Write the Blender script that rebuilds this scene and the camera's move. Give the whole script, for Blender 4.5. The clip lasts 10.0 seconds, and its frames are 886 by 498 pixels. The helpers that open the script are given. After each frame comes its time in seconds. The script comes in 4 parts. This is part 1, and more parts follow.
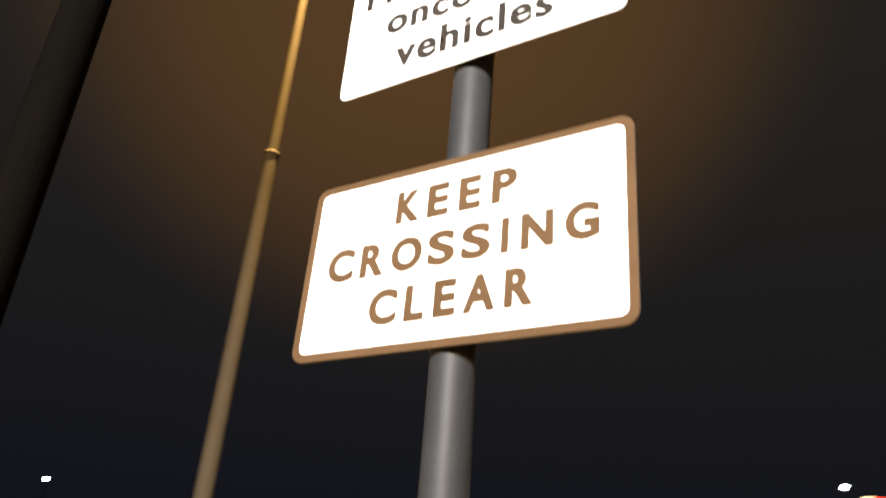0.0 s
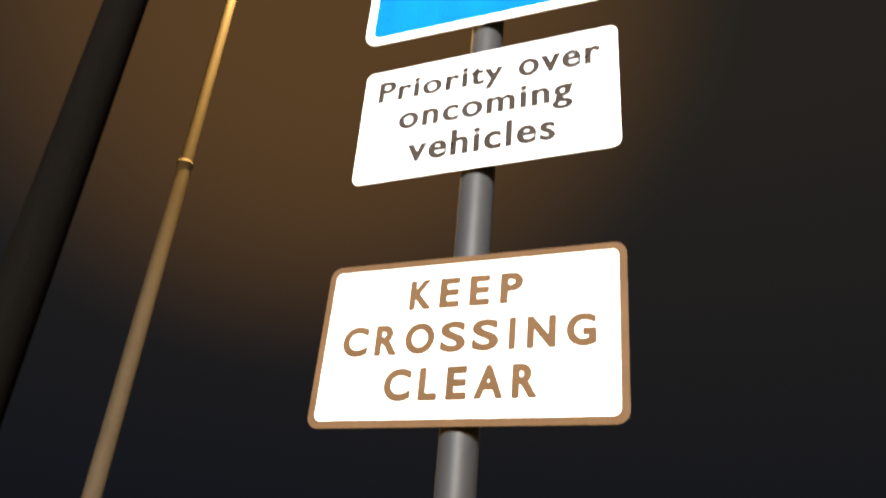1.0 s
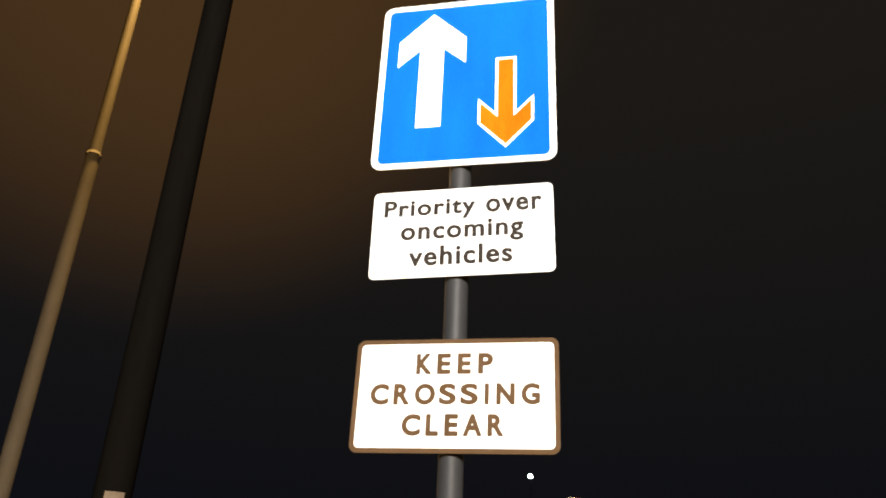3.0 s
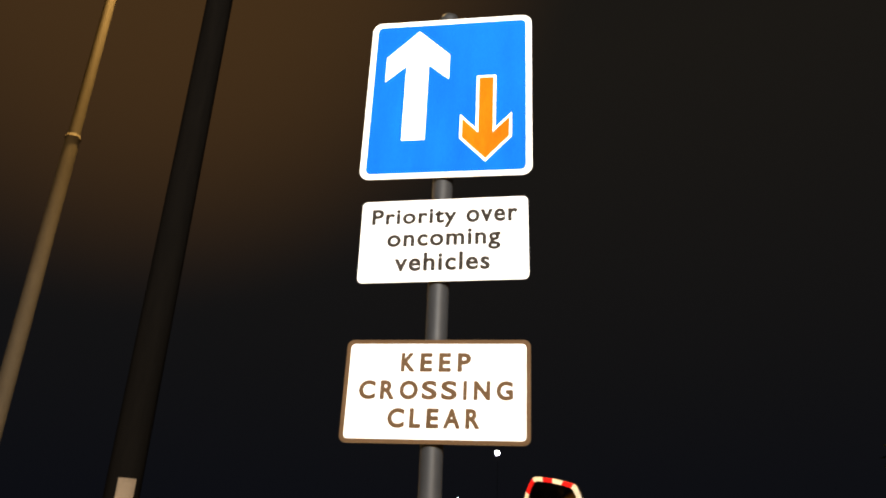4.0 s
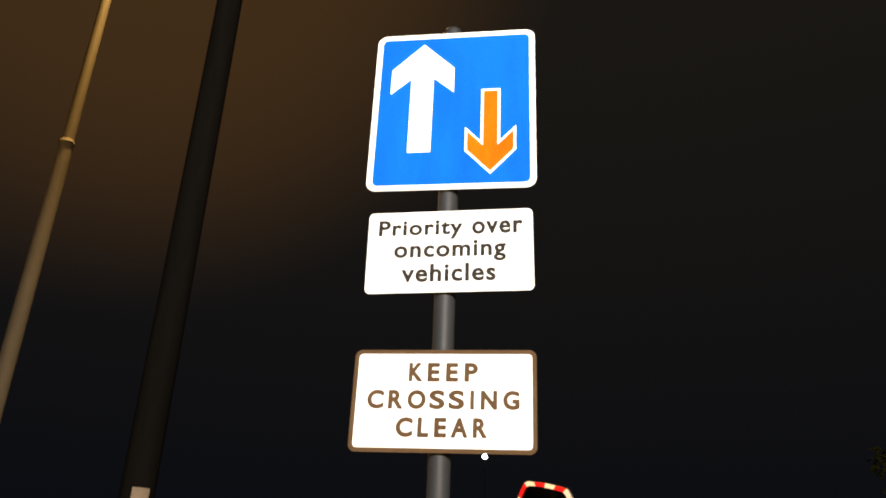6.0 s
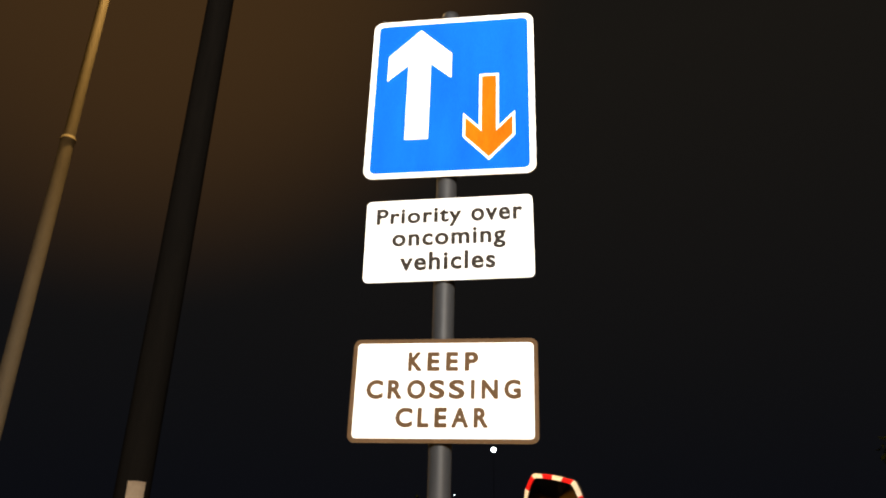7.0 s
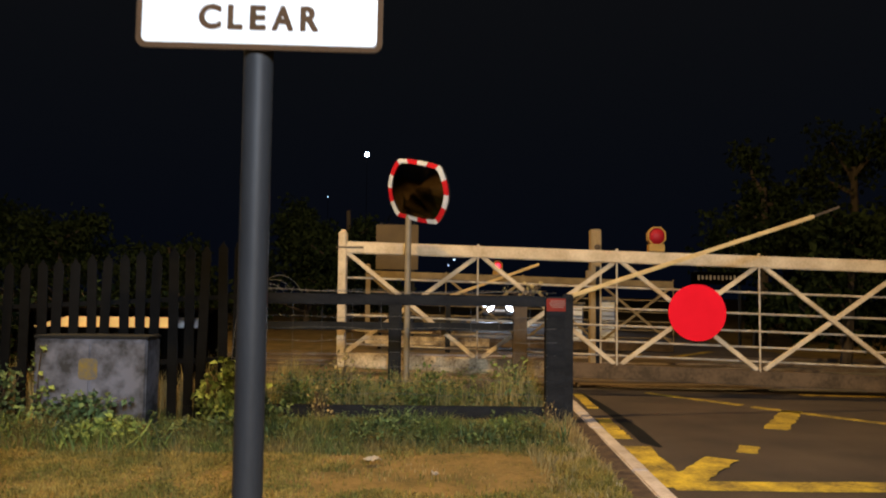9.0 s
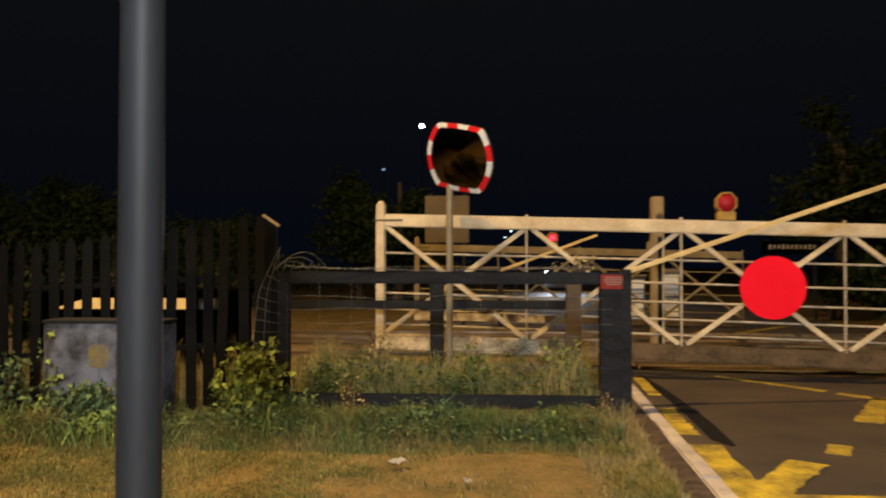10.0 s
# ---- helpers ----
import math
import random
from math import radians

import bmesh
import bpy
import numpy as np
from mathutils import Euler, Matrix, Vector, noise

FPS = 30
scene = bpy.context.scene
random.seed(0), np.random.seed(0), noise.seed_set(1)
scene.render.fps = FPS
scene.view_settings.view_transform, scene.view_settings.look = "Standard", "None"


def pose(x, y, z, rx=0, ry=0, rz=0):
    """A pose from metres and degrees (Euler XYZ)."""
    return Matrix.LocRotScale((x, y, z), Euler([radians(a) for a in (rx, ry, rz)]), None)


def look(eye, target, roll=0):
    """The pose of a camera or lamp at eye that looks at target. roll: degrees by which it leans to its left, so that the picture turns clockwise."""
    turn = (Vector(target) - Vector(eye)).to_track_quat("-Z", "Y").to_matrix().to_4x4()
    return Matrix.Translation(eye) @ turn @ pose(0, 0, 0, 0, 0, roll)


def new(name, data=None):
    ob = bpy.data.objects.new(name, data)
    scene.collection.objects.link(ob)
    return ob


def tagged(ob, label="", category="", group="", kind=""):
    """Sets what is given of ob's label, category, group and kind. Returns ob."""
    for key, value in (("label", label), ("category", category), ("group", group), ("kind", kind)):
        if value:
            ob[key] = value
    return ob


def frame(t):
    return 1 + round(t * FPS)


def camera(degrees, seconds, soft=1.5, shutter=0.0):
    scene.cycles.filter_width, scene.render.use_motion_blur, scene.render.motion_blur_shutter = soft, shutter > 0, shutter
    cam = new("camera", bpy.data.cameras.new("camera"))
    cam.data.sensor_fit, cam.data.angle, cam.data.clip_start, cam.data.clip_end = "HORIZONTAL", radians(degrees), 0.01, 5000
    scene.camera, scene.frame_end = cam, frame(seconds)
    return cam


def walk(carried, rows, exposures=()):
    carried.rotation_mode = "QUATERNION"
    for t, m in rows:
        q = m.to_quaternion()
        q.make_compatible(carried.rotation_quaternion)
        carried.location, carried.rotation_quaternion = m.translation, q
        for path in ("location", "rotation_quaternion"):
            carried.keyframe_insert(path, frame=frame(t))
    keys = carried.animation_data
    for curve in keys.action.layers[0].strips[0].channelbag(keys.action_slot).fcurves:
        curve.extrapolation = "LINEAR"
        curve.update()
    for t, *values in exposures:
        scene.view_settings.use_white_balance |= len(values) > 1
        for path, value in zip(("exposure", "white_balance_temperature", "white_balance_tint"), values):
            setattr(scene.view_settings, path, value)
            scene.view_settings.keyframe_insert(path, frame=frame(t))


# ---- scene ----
cam = camera(59.1, 10.0, soft=1.9, shutter=0.7)
PATH = [
    (0, (0.024, -0.043, 1.507), (-0.951, 1.466, 2.386), 4.7),
    (0.5, (-0.082, -0.226, 1.537), (-0.878, 1.364, 2.453), 4.7),
    (1, (-0.102, -0.424, 1.531), (-0.806, 1.2, 2.463), 5.2),
    (1.5, (-0.107, -0.737, 1.489), (-0.717, 0.929, 2.412), 4.8),
    (2, (-0.149, -0.989, 1.475), (-0.648, 0.716, 2.393), 4.4),
    (2.5, (-0.22, -1.279, 1.447), (-0.633, 0.459, 2.346), 3.3),
    (4, (-0.221, -1.825, 1.431), (-0.508, -0.026, 2.257), 2.3),
    (4.5, (-0.263, -1.866, 1.434), (-0.508, -0.053, 2.242), 2.9),
    (5, (-0.283, -1.896, 1.437), (-0.507, -0.083, 2.252), 3.1),
    (5.5, (-0.294, -1.9, 1.438), (-0.53, -0.097, 2.272), 2.6),
    (7, (-0.269, -1.834, 1.435), (-0.54, -0.03, 2.256), 1.5),
    (7.5, (-0.22, -1.75, 1.408), (-0.436, 0.115, 2.098), 1.6),
    (8, (-0.186, -1.627, 1.385), (-0.285, 0.313, 1.863), 1.2),
    (8.5, (-0.187, -1.407, 1.313), (-0.189, 0.579, 1.552), 0.6),
    (9, (-0.185, -1.188, 1.252), (-0.149, 0.808, 1.37), 0.7),
    (9.5, (-0.071, -0.817, 1.254), (-0.079, 1.181, 1.339), -0.3),
    (10, (-0.001, -0.399, 1.301), (-0.117, 1.597, 1.346), 0.1),
]
walk(cam, [(t, look(eye, target, roll)) for t, eye, target, roll in PATH], [(0.0, 1.3, 6700, 10), (1.0, 1.4, 6700, 10), (1.5, 1.1, 6750, 10), (2.0, 0.82, 6700, 10), (2.5, 0.76, 6850, 10), (4.5, 0.55, 7050, 10), (7.5, 0.36, 7050, 10), (8.0, -0.02, 6600, 10), (8.5, -0.25, 6000, 10), (9.0, -0.12, 5500, 9), (9.5, -0.12, 5450, 8), (10.0, -0.04, 5800, 7)])


# ---- world and large lights ----
world = bpy.data.worlds.new("night_sky")
scene.world = world
world.use_nodes = True
wn, wl = world.node_tree.nodes, world.node_tree.links
bg = wn["Background"]
geo = wn.new("ShaderNodeTexCoord")
sep = wn.new("ShaderNodeSeparateXYZ")
wl.new(geo.outputs["Generated"], sep.inputs[0])
up = wn.new("ShaderNodeValToRGB")
up.color_ramp.elements[0].position, up.color_ramp.elements[0].color = 0.0, (0.0017, 0.0023, 0.0046, 1)
up.color_ramp.elements[1].position, up.color_ramp.elements[1].color = 0.62, (0.0070, 0.0062, 0.0053, 1)
low = up.color_ramp.elements.new(0.26)
low.color = (0.0038, 0.0039, 0.0046, 1)
wl.new(sep.outputs["Z"], up.inputs[0])
# amber lens glare of the sodium lantern, painted into the sky as a gradient
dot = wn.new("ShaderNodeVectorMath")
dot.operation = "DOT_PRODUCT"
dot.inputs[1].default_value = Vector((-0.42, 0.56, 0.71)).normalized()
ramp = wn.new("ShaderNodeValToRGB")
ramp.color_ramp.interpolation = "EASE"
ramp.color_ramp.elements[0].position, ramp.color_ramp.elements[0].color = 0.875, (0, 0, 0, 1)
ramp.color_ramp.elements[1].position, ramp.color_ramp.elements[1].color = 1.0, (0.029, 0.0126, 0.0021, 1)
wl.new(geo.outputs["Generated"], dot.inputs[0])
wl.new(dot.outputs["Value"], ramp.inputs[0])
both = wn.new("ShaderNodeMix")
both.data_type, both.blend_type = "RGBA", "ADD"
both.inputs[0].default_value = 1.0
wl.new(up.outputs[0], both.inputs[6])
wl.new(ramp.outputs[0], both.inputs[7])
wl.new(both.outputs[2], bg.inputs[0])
bg.inputs[1].default_value = 1.0


def spot(name, eye, target, power, colour, size, cone=100, blend=0.6):
    d = bpy.data.lights.new(name, "SPOT")
    d.energy, d.color, d.shadow_soft_size, d.spot_size, d.spot_blend = power, colour, size, radians(cone), blend
    ob = new(name, d)
    ob.matrix_world = look(eye, target)
    return ob


SODIUM = (1.0, 0.60, 0.19)
spot("sodium_lamp_light", (-4.97, 4.87, 11.50), (-2.6, 5.0, 0.0), 7700, SODIUM, 0.12, 165, 0.3)
# unseen sodium lantern inferred across the road well behind the walker, added for front light
spot("sodium_lamp_light", (8.7, -22.0, 7.3), (1.0, 9.0, 1.0), 12500, SODIUM, 0.15, 120, 0.4)
# unseen white front light added behind the walker; its true source is unknown
spot("added_front_light", (0.9, -5.2, 4.4), (-0.4, 2.6, 2.3), 3500, (0.92, 0.96, 1.0), 0.5, 70, 0.7)


# ---- materials ----
def mat(name, colour, rough=0.6, metal=0.0, second=None, scale=6.0, fine=60.0, bump=0.2, mix=0.5, dist=0.004, stretch=(1, 1, 1), rnd=0.0, spec=0.4, each=0.0):
    """Two scales of noise between two colours, with fine relief."""
    m = bpy.data.materials.new(name)
    m.use_nodes = True
    n, l = m.node_tree.nodes, m.node_tree.links
    b = n["Principled BSDF"]
    b.inputs["Roughness"].default_value, b.inputs["Metallic"].default_value = rough, metal
    b.inputs["Specular IOR Level"].default_value = spec
    second = second or tuple(c * 0.6 for c in colour)
    tc = n.new("ShaderNodeTexCoord")
    mp = n.new("ShaderNodeMapping")
    mp.inputs["Scale"].default_value = stretch
    l.new(tc.outputs["Object"], mp.inputs[0])
    a, f = n.new("ShaderNodeTexNoise"), n.new("ShaderNodeTexNoise")
    a.inputs["Scale"].default_value, a.inputs["Detail"].default_value = scale, 6
    f.inputs["Scale"].default_value, f.inputs["Detail"].default_value = fine, 4
    for t in (a, f):
        l.new(mp.outputs[0], t.inputs["Vector"])
    add = n.new("ShaderNodeMath")
    add.operation = "MULTIPLY_ADD"
    l.new(f.outputs[0], add.inputs[0])
    add.inputs[1].default_value = 0.5
    l.new(a.outputs[0], add.inputs[2])
    r = n.new("ShaderNodeMapRange")
    r.inputs[1].default_value, r.inputs[2].default_value = 0.75 - 0.3, 0.75 + 0.3
    r.inputs[3].default_value, r.inputs[4].default_value = 0.5 - mix, 0.5 + mix
    l.new(add.outputs[0], r.inputs[0])
    c = n.new("ShaderNodeMix")
    c.data_type = "RGBA"
    c.inputs[6].default_value, c.inputs[7].default_value = (*colour, 1), (*second, 1)
    l.new(r.outputs[0], c.inputs[0])
    out = c.outputs[2]
    if rnd:
        gi = n.new("ShaderNodeNewGeometry")
        hv = n.new("ShaderNodeHueSaturation")
        vr = n.new("ShaderNodeMapRange")
        vr.inputs[3].default_value, vr.inputs[4].default_value = 1 - rnd, 1 + rnd
        l.new(gi.outputs["Random Per Island"], vr.inputs[0])
        l.new(vr.outputs[0], hv.inputs["Value"])
        l.new(out, hv.inputs["Color"])
        out = hv.outputs[0]
    if each:
        oi = n.new("ShaderNodeObjectInfo")
        hv = n.new("ShaderNodeHueSaturation")
        vr = n.new("ShaderNodeMapRange")
        vr.inputs[3].default_value, vr.inputs[4].default_value = 1 - each, 1 + each
        l.new(oi.outputs["Random"], vr.inputs[0])
        l.new(vr.outputs[0], hv.inputs["Value"])
        l.new(out, hv.inputs["Color"])
        out = hv.outputs[0]
    l.new(out, b.inputs["Base Color"])
    if bump:
        bp = n.new("ShaderNodeBump")
        bp.inputs["Strength"].default_value, bp.inputs["Distance"].default_value = bump, dist
        l.new(f.outputs[0], bp.inputs["Height"])
        l.new(bp.outputs[0], b.inputs["Normal"])
    return m


def glow(name, colour, strength):
    m = bpy.data.materials.new(name)
    m.use_nodes = True
    b = m.node_tree.nodes["Principled BSDF"]
    b.inputs["Base Color"].default_value = (*colour, 1)
    b.inputs["Emission Color"].default_value = (*colour, 1)
    b.inputs["Emission Strength"].default_value = strength
    return m


SHEET = mat("white_sign_sheeting", (0.86, 0.87, 0.86), 0.75, spec=0.05, second=(0.80, 0.81, 0.79), scale=9, fine=200, bump=0.02)
SHEET_WORN = mat("worn_white_sign_sheeting", (0.84, 0.85, 0.84), 0.75, spec=0.05, second=(0.72, 0.75, 0.76), scale=5, fine=150, bump=0.02, mix=0.6)
BLUE = mat("blue_sign_sheeting", (0.001, 0.108, 0.57), 0.8, spec=0.0, second=(0.001, 0.072, 0.44), scale=4, fine=90, bump=0.02, stretch=(2, 1, 0.4))
ORANGE = mat("faded_red_sign_sheeting", (0.41, 0.122, 0.005), 0.75, spec=0.02, second=(0.28, 0.070, 0.003), scale=8, fine=90, bump=0.02, stretch=(2, 1, 0.5))
# glare over the dark border and lettering is put into this brown base
BROWN = mat("glare_brown_sign_paint", (0.084, 0.050, 0.027), 0.8, spec=0.02, second=(0.062, 0.037, 0.019), scale=12, fine=120, bump=0.03)
INK = mat("dark_sign_lettering", (0.018, 0.015, 0.013), 0.8, spec=0.03, second=(0.032, 0.027, 0.024), scale=14, fine=120, bump=0.03)
ALU = mat("sign_back_aluminium", (0.35, 0.35, 0.36), 0.45, 0.7, scale=10, fine=120, bump=0.05)
POLE = mat("grey_painted_steel", (0.027, 0.028, 0.030), 0.55, 0.0, second=(0.017, 0.018, 0.020), scale=8, fine=70, bump=0.1, spec=0.22, stretch=(1, 1, 0.3))
# amber of the sodium light on the mirror pole is put into this base
GALV = mat("sodium_tinted_galvanised_steel", (0.30, 0.25, 0.17), 0.6, 0.1, second=(0.19, 0.155, 0.10), scale=7, fine=60, bump=0.1)
LAMPPOST = mat("weathered_lamp_column_paint", (0.085, 0.074, 0.056), 0.7, spec=0.08, second=(0.056, 0.048, 0.036), scale=5, fine=50, bump=0.1, stretch=(1, 1, 0.3))
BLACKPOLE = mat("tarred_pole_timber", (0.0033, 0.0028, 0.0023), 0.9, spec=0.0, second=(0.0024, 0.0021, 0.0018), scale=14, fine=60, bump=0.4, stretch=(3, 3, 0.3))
PLATE = mat("pale_reflective_band", (0.120, 0.090, 0.060), 0.7, spec=0.03, second=(0.09, 0.066, 0.044), scale=14, fine=90, bump=0.05)
CREAM = mat("weathered_white_gate_paint", (0.74, 0.61, 0.41), 0.7, spec=0.1, second=(0.46, 0.35, 0.21), scale=4, fine=38, bump=0.3, mix=0.7, stretch=(1, 1, 1))
CREAM_DIRTY = mat("dirty_white_gate_paint", (0.68, 0.54, 0.33), 0.8, spec=0.1, second=(0.14, 0.095, 0.05), scale=4, fine=40, bump=0.35, mix=0.9)
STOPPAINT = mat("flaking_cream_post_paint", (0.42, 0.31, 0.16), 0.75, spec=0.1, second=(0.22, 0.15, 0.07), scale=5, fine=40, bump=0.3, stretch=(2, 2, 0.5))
# gate cream darkened: the far gate's dimmer light is put into its colour
FARCREAM = mat("dimmed_gate_paint", (0.30, 0.23, 0.12), 0.75, spec=0.1, second=(0.16, 0.115, 0.06), scale=5, fine=45, bump=0.25)
BOOM = mat("yellowed_bare_timber", (0.80, 0.60, 0.27), 0.7, spec=0.1, second=(0.50, 0.33, 0.12), scale=6, fine=50, bump=0.25, stretch=(0.5, 2, 2))
BROWNRAIL = mat("dull_brown_timber", (0.145, 0.098, 0.056), 0.85, spec=0.05, second=(0.07, 0.05, 0.03), scale=3, fine=25, bump=0.5, mix=1.0)
IRON = mat("white_painted_iron", (0.62, 0.56, 0.44), 0.5, second=(0.34, 0.24, 0.14), scale=9, fine=60, bump=0.1)
RED = mat("red_disc_paint", (0.92, 0.010, 0.028), 0.75, spec=0.05, second=(0.80, 0.007, 0.02), scale=4, fine=80, bump=0.04)
REDTAG = mat("red_notice_plastic", (0.27, 0.04, 0.028), 0.7, spec=0.05, second=(0.20, 0.03, 0.02), scale=10, fine=90, bump=0.03)
REDTRIM = mat("red_reflective_band", (0.72, 0.015, 0.02), 0.4, second=(0.55, 0.01, 0.015), scale=9, fine=90, bump=0.02)
WHITETRIM = mat("white_reflective_band", (0.80, 0.80, 0.80), 0.4, second=(0.66, 0.66, 0.66), scale=9, fine=90, bump=0.02)
YELLOW = mat("yellow_housing_paint", (0.46, 0.26, 0.02), 0.6, second=(0.26, 0.13, 0.012), scale=10, fine=70, bump=0.05)
TIMBER = mat("dark_creosoted_timber", (0.027, 0.028, 0.031), 0.85, spec=0.12, second=(0.011, 0.011, 0.012), scale=5, fine=40, bump=0.5, stretch=(0.6, 2, 2), dist=0.008)
BROWNPOST = mat("brown_weathered_timber", (0.12, 0.085, 0.05), 0.8, second=(0.06, 0.04, 0.025), scale=5, fine=40, bump=0.4, stretch=(2, 2, 0.4))
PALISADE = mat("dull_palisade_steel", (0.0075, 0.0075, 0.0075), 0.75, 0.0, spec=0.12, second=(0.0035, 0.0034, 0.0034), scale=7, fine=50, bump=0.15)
CABINET = mat("grimy_grey_cabinet_paint", (0.20, 0.20, 0.235), 0.75, spec=0.1, second=(0.055, 0.053, 0.052), scale=3.2, fine=14, bump=0.15, mix=1.0)
CABINET_STAIN = mat("faded_yellow_notice", (0.27, 0.195, 0.05), 0.85, spec=0.05, second=(0.15, 0.14, 0.13), scale=14, fine=50, mix=0.9, bump=0.1)
CONCRETE = mat("grimy_concrete", (0.27, 0.235, 0.185), 0.85, second=(0.10, 0.09, 0.075), scale=3, fine=30, bump=0.4)
KERB = mat("worn_pale_kerb", (0.66, 0.57, 0.52), 0.85, spec=0.1, each=0.2, second=(0.34, 0.28, 0.23), scale=4, fine=35, bump=0.4)
ASPHALT = mat("asphalt", (0.096, 0.067, 0.043), 0.85, second=(0.042, 0.030, 0.021), scale=1.1, fine=160, bump=0.6, dist=0.01, mix=0.7)
GRIT = mat("dark_packed_grit", (0.060, 0.044, 0.038), 0.95, spec=0.05, second=(0.125, 0.088, 0.060), scale=9, fine=60, bump=1.0, dist=0.015, mix=0.8)
SHADOWPAINT = mat("road_shadow_paint", (0.010, 0.010, 0.011), 0.85, spec=0.1, second=(0.016, 0.015, 0.014), scale=3, fine=90, bump=0.4)
MARK = mat("worn_yellow_road_paint", (0.66, 0.47, 0.035), 0.75, spec=0.1, second=(0.15, 0.11, 0.04), scale=4, fine=34, bump=0.3, mix=0.75)
SOIL = mat("trodden_soil_and_dry_turf", (0.275, 0.182, 0.072), 0.95, spec=0.05, second=(0.130, 0.103, 0.040), scale=2.2, fine=28, bump=0.9, dist=0.03, mix=0.8)
# base raised: amber light on the crossing deck is painted into the boards
DECK = mat("lit_crossing_deck_timber", (0.27, 0.190, 0.110), 0.65, second=(0.08, 0.057, 0.038), scale=3, fine=30, bump=0.4, stretch=(0.4, 2, 1), each=0.6, mix=0.8)
STEEL = mat("worn_rail_steel", (0.35, 0.30, 0.26), 0.35, 0.9, second=(0.20, 0.13, 0.08), scale=5, fine=50, bump=0.1)
BLADE = mat("verge_grass_blades", (0.095, 0.130, 0.034), 0.75, spec=0.15, second=(0.19, 0.145, 0.048), scale=2.6, fine=9, bump=0, rnd=0.45, mix=0.8)
TURF = mat("worn_ochre_turf", (0.28, 0.205, 0.050), 0.8, spec=0.1, second=(0.13, 0.125, 0.030), scale=2.2, fine=14, bump=0, rnd=0.4, mix=1.0)
SEED = mat("tall_yellowed_grass", (0.40, 0.31, 0.115), 0.8, second=(0.20, 0.19, 0.06), scale=1.8, fine=9, bump=0, rnd=0.5, mix=0.9)
DRY = mat("dry_grass_stems", (0.33, 0.25, 0.10), 0.8, second=(0.20, 0.17, 0.06), scale=1.3, fine=9, bump=0, rnd=0.45, mix=0.8)
LEAF = mat("bramble_leaves", (0.085, 0.135, 0.03), 0.6, spec=0.25, second=(0.20, 0.235, 0.05), scale=5, fine=30, bump=0, rnd=0.75, mix=0.8)
NETTLE = mat("nettle_leaves", (0.045, 0.085, 0.034), 0.55, spec=0.3, second=(0.105, 0.140, 0.05), scale=5, fine=30, bump=0, rnd=0.75)
STEM = mat("bramble_stems", (0.10, 0.06, 0.03), 0.7, second=(0.06, 0.04, 0.02), scale=8, fine=40, bump=0.2)
BARK = mat("tree_bark", (0.06, 0.045, 0.03), 0.85, second=(0.03, 0.022, 0.015), scale=5, fine=30, bump=0.6, stretch=(2, 2, 0.4))
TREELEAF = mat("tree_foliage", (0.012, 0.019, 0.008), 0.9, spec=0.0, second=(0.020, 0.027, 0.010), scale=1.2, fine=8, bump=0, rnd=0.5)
TAN = mat("tan_painted_board", (0.135, 0.092, 0.038), 0.7, second=(0.085, 0.058, 0.026), scale=3, fine=30, bump=0.15)
PAPER = mat("crumpled_pale_litter", (0.42, 0.38, 0.31), 0.8, second=(0.30, 0.25, 0.19), scale=20, fine=120, bump=0.3)
CARPAINT = mat("dark_car_paint", (0.03, 0.032, 0.04), 0.25, second=(0.024, 0.026, 0.033), scale=3, fine=60, bump=0, spec=0.6)
RUBBER = mat("black_rubber", (0.015, 0.015, 0.015), 0.8, scale=10, fine=80, bump=0.2)
DARKGLASS = mat("dark_glass", (0.01, 0.012, 0.015), 0.08, second=(0.01, 0.012, 0.015), bump=0, spec=0.6)
MIRROR = mat("convex_mirror_glass", (0.17, 0.142, 0.112), 0.12, 1.0, second=(0.13, 0.108, 0.084), scale=6, fine=50, bump=0.0)
LENS = mat("red_lamp_lens", (0.34, 0.010, 0.014), 0.45, spec=0.15, second=(0.26, 0.008, 0.012), scale=20, fine=90, bump=0.1)
WIRE = mat("galvanised_fence_wire", (0.20, 0.20, 0.20), 0.5, 0.3, second=(0.07, 0.065, 0.06), scale=20, fine=90, bump=0)
BAR = mat("pale_writing_bar", (0.34, 0.24, 0.20), 0.7, spec=0.05, second=(0.28, 0.19, 0.16), scale=20, fine=90, bump=0)
SODIUMGLOW = glow("sodium_lantern_bowl", (1.0, 0.55, 0.15), 40)
LEDGLOW = glow("far_white_lantern", (0.85, 0.95, 1.0), 60)
HEADGLOW = glow("headlamp_with_glare", (0.93, 0.95, 1.0), 45)
STRIPGLOW = glow("glowing_amber_strip", (1.0, 0.50, 0.12), 0.85)
REDGLOW = glow("red_gate_lamp_lit", (1.0, 0.02, 0.04), 4.0)
GREENGLOW = glow("small_far_lamp", (0.7, 0.9, 1.0), 6.0)


# ---- building helpers ----
def thing(name, at, label, category, group="", kind="", turn=0.0):
    ob = new(name)
    ob.matrix_world = pose(*at, 0, 0, turn)
    return tagged(ob, label, category, group, kind)


def part(name, bm, material, parent=None, label=""):
    me = bpy.data.meshes.new(name)
    bm.to_mesh(me)
    bm.free()
    me.materials.append(material)
    ob = new(name, me)
    ob.parent = parent
    return tagged(ob, label)


def smooth(ob, angle=40):
    for p in ob.data.polygons:
        p.use_smooth = True
    ob.data.set_sharp_from_angle(angle=radians(angle))
    return ob


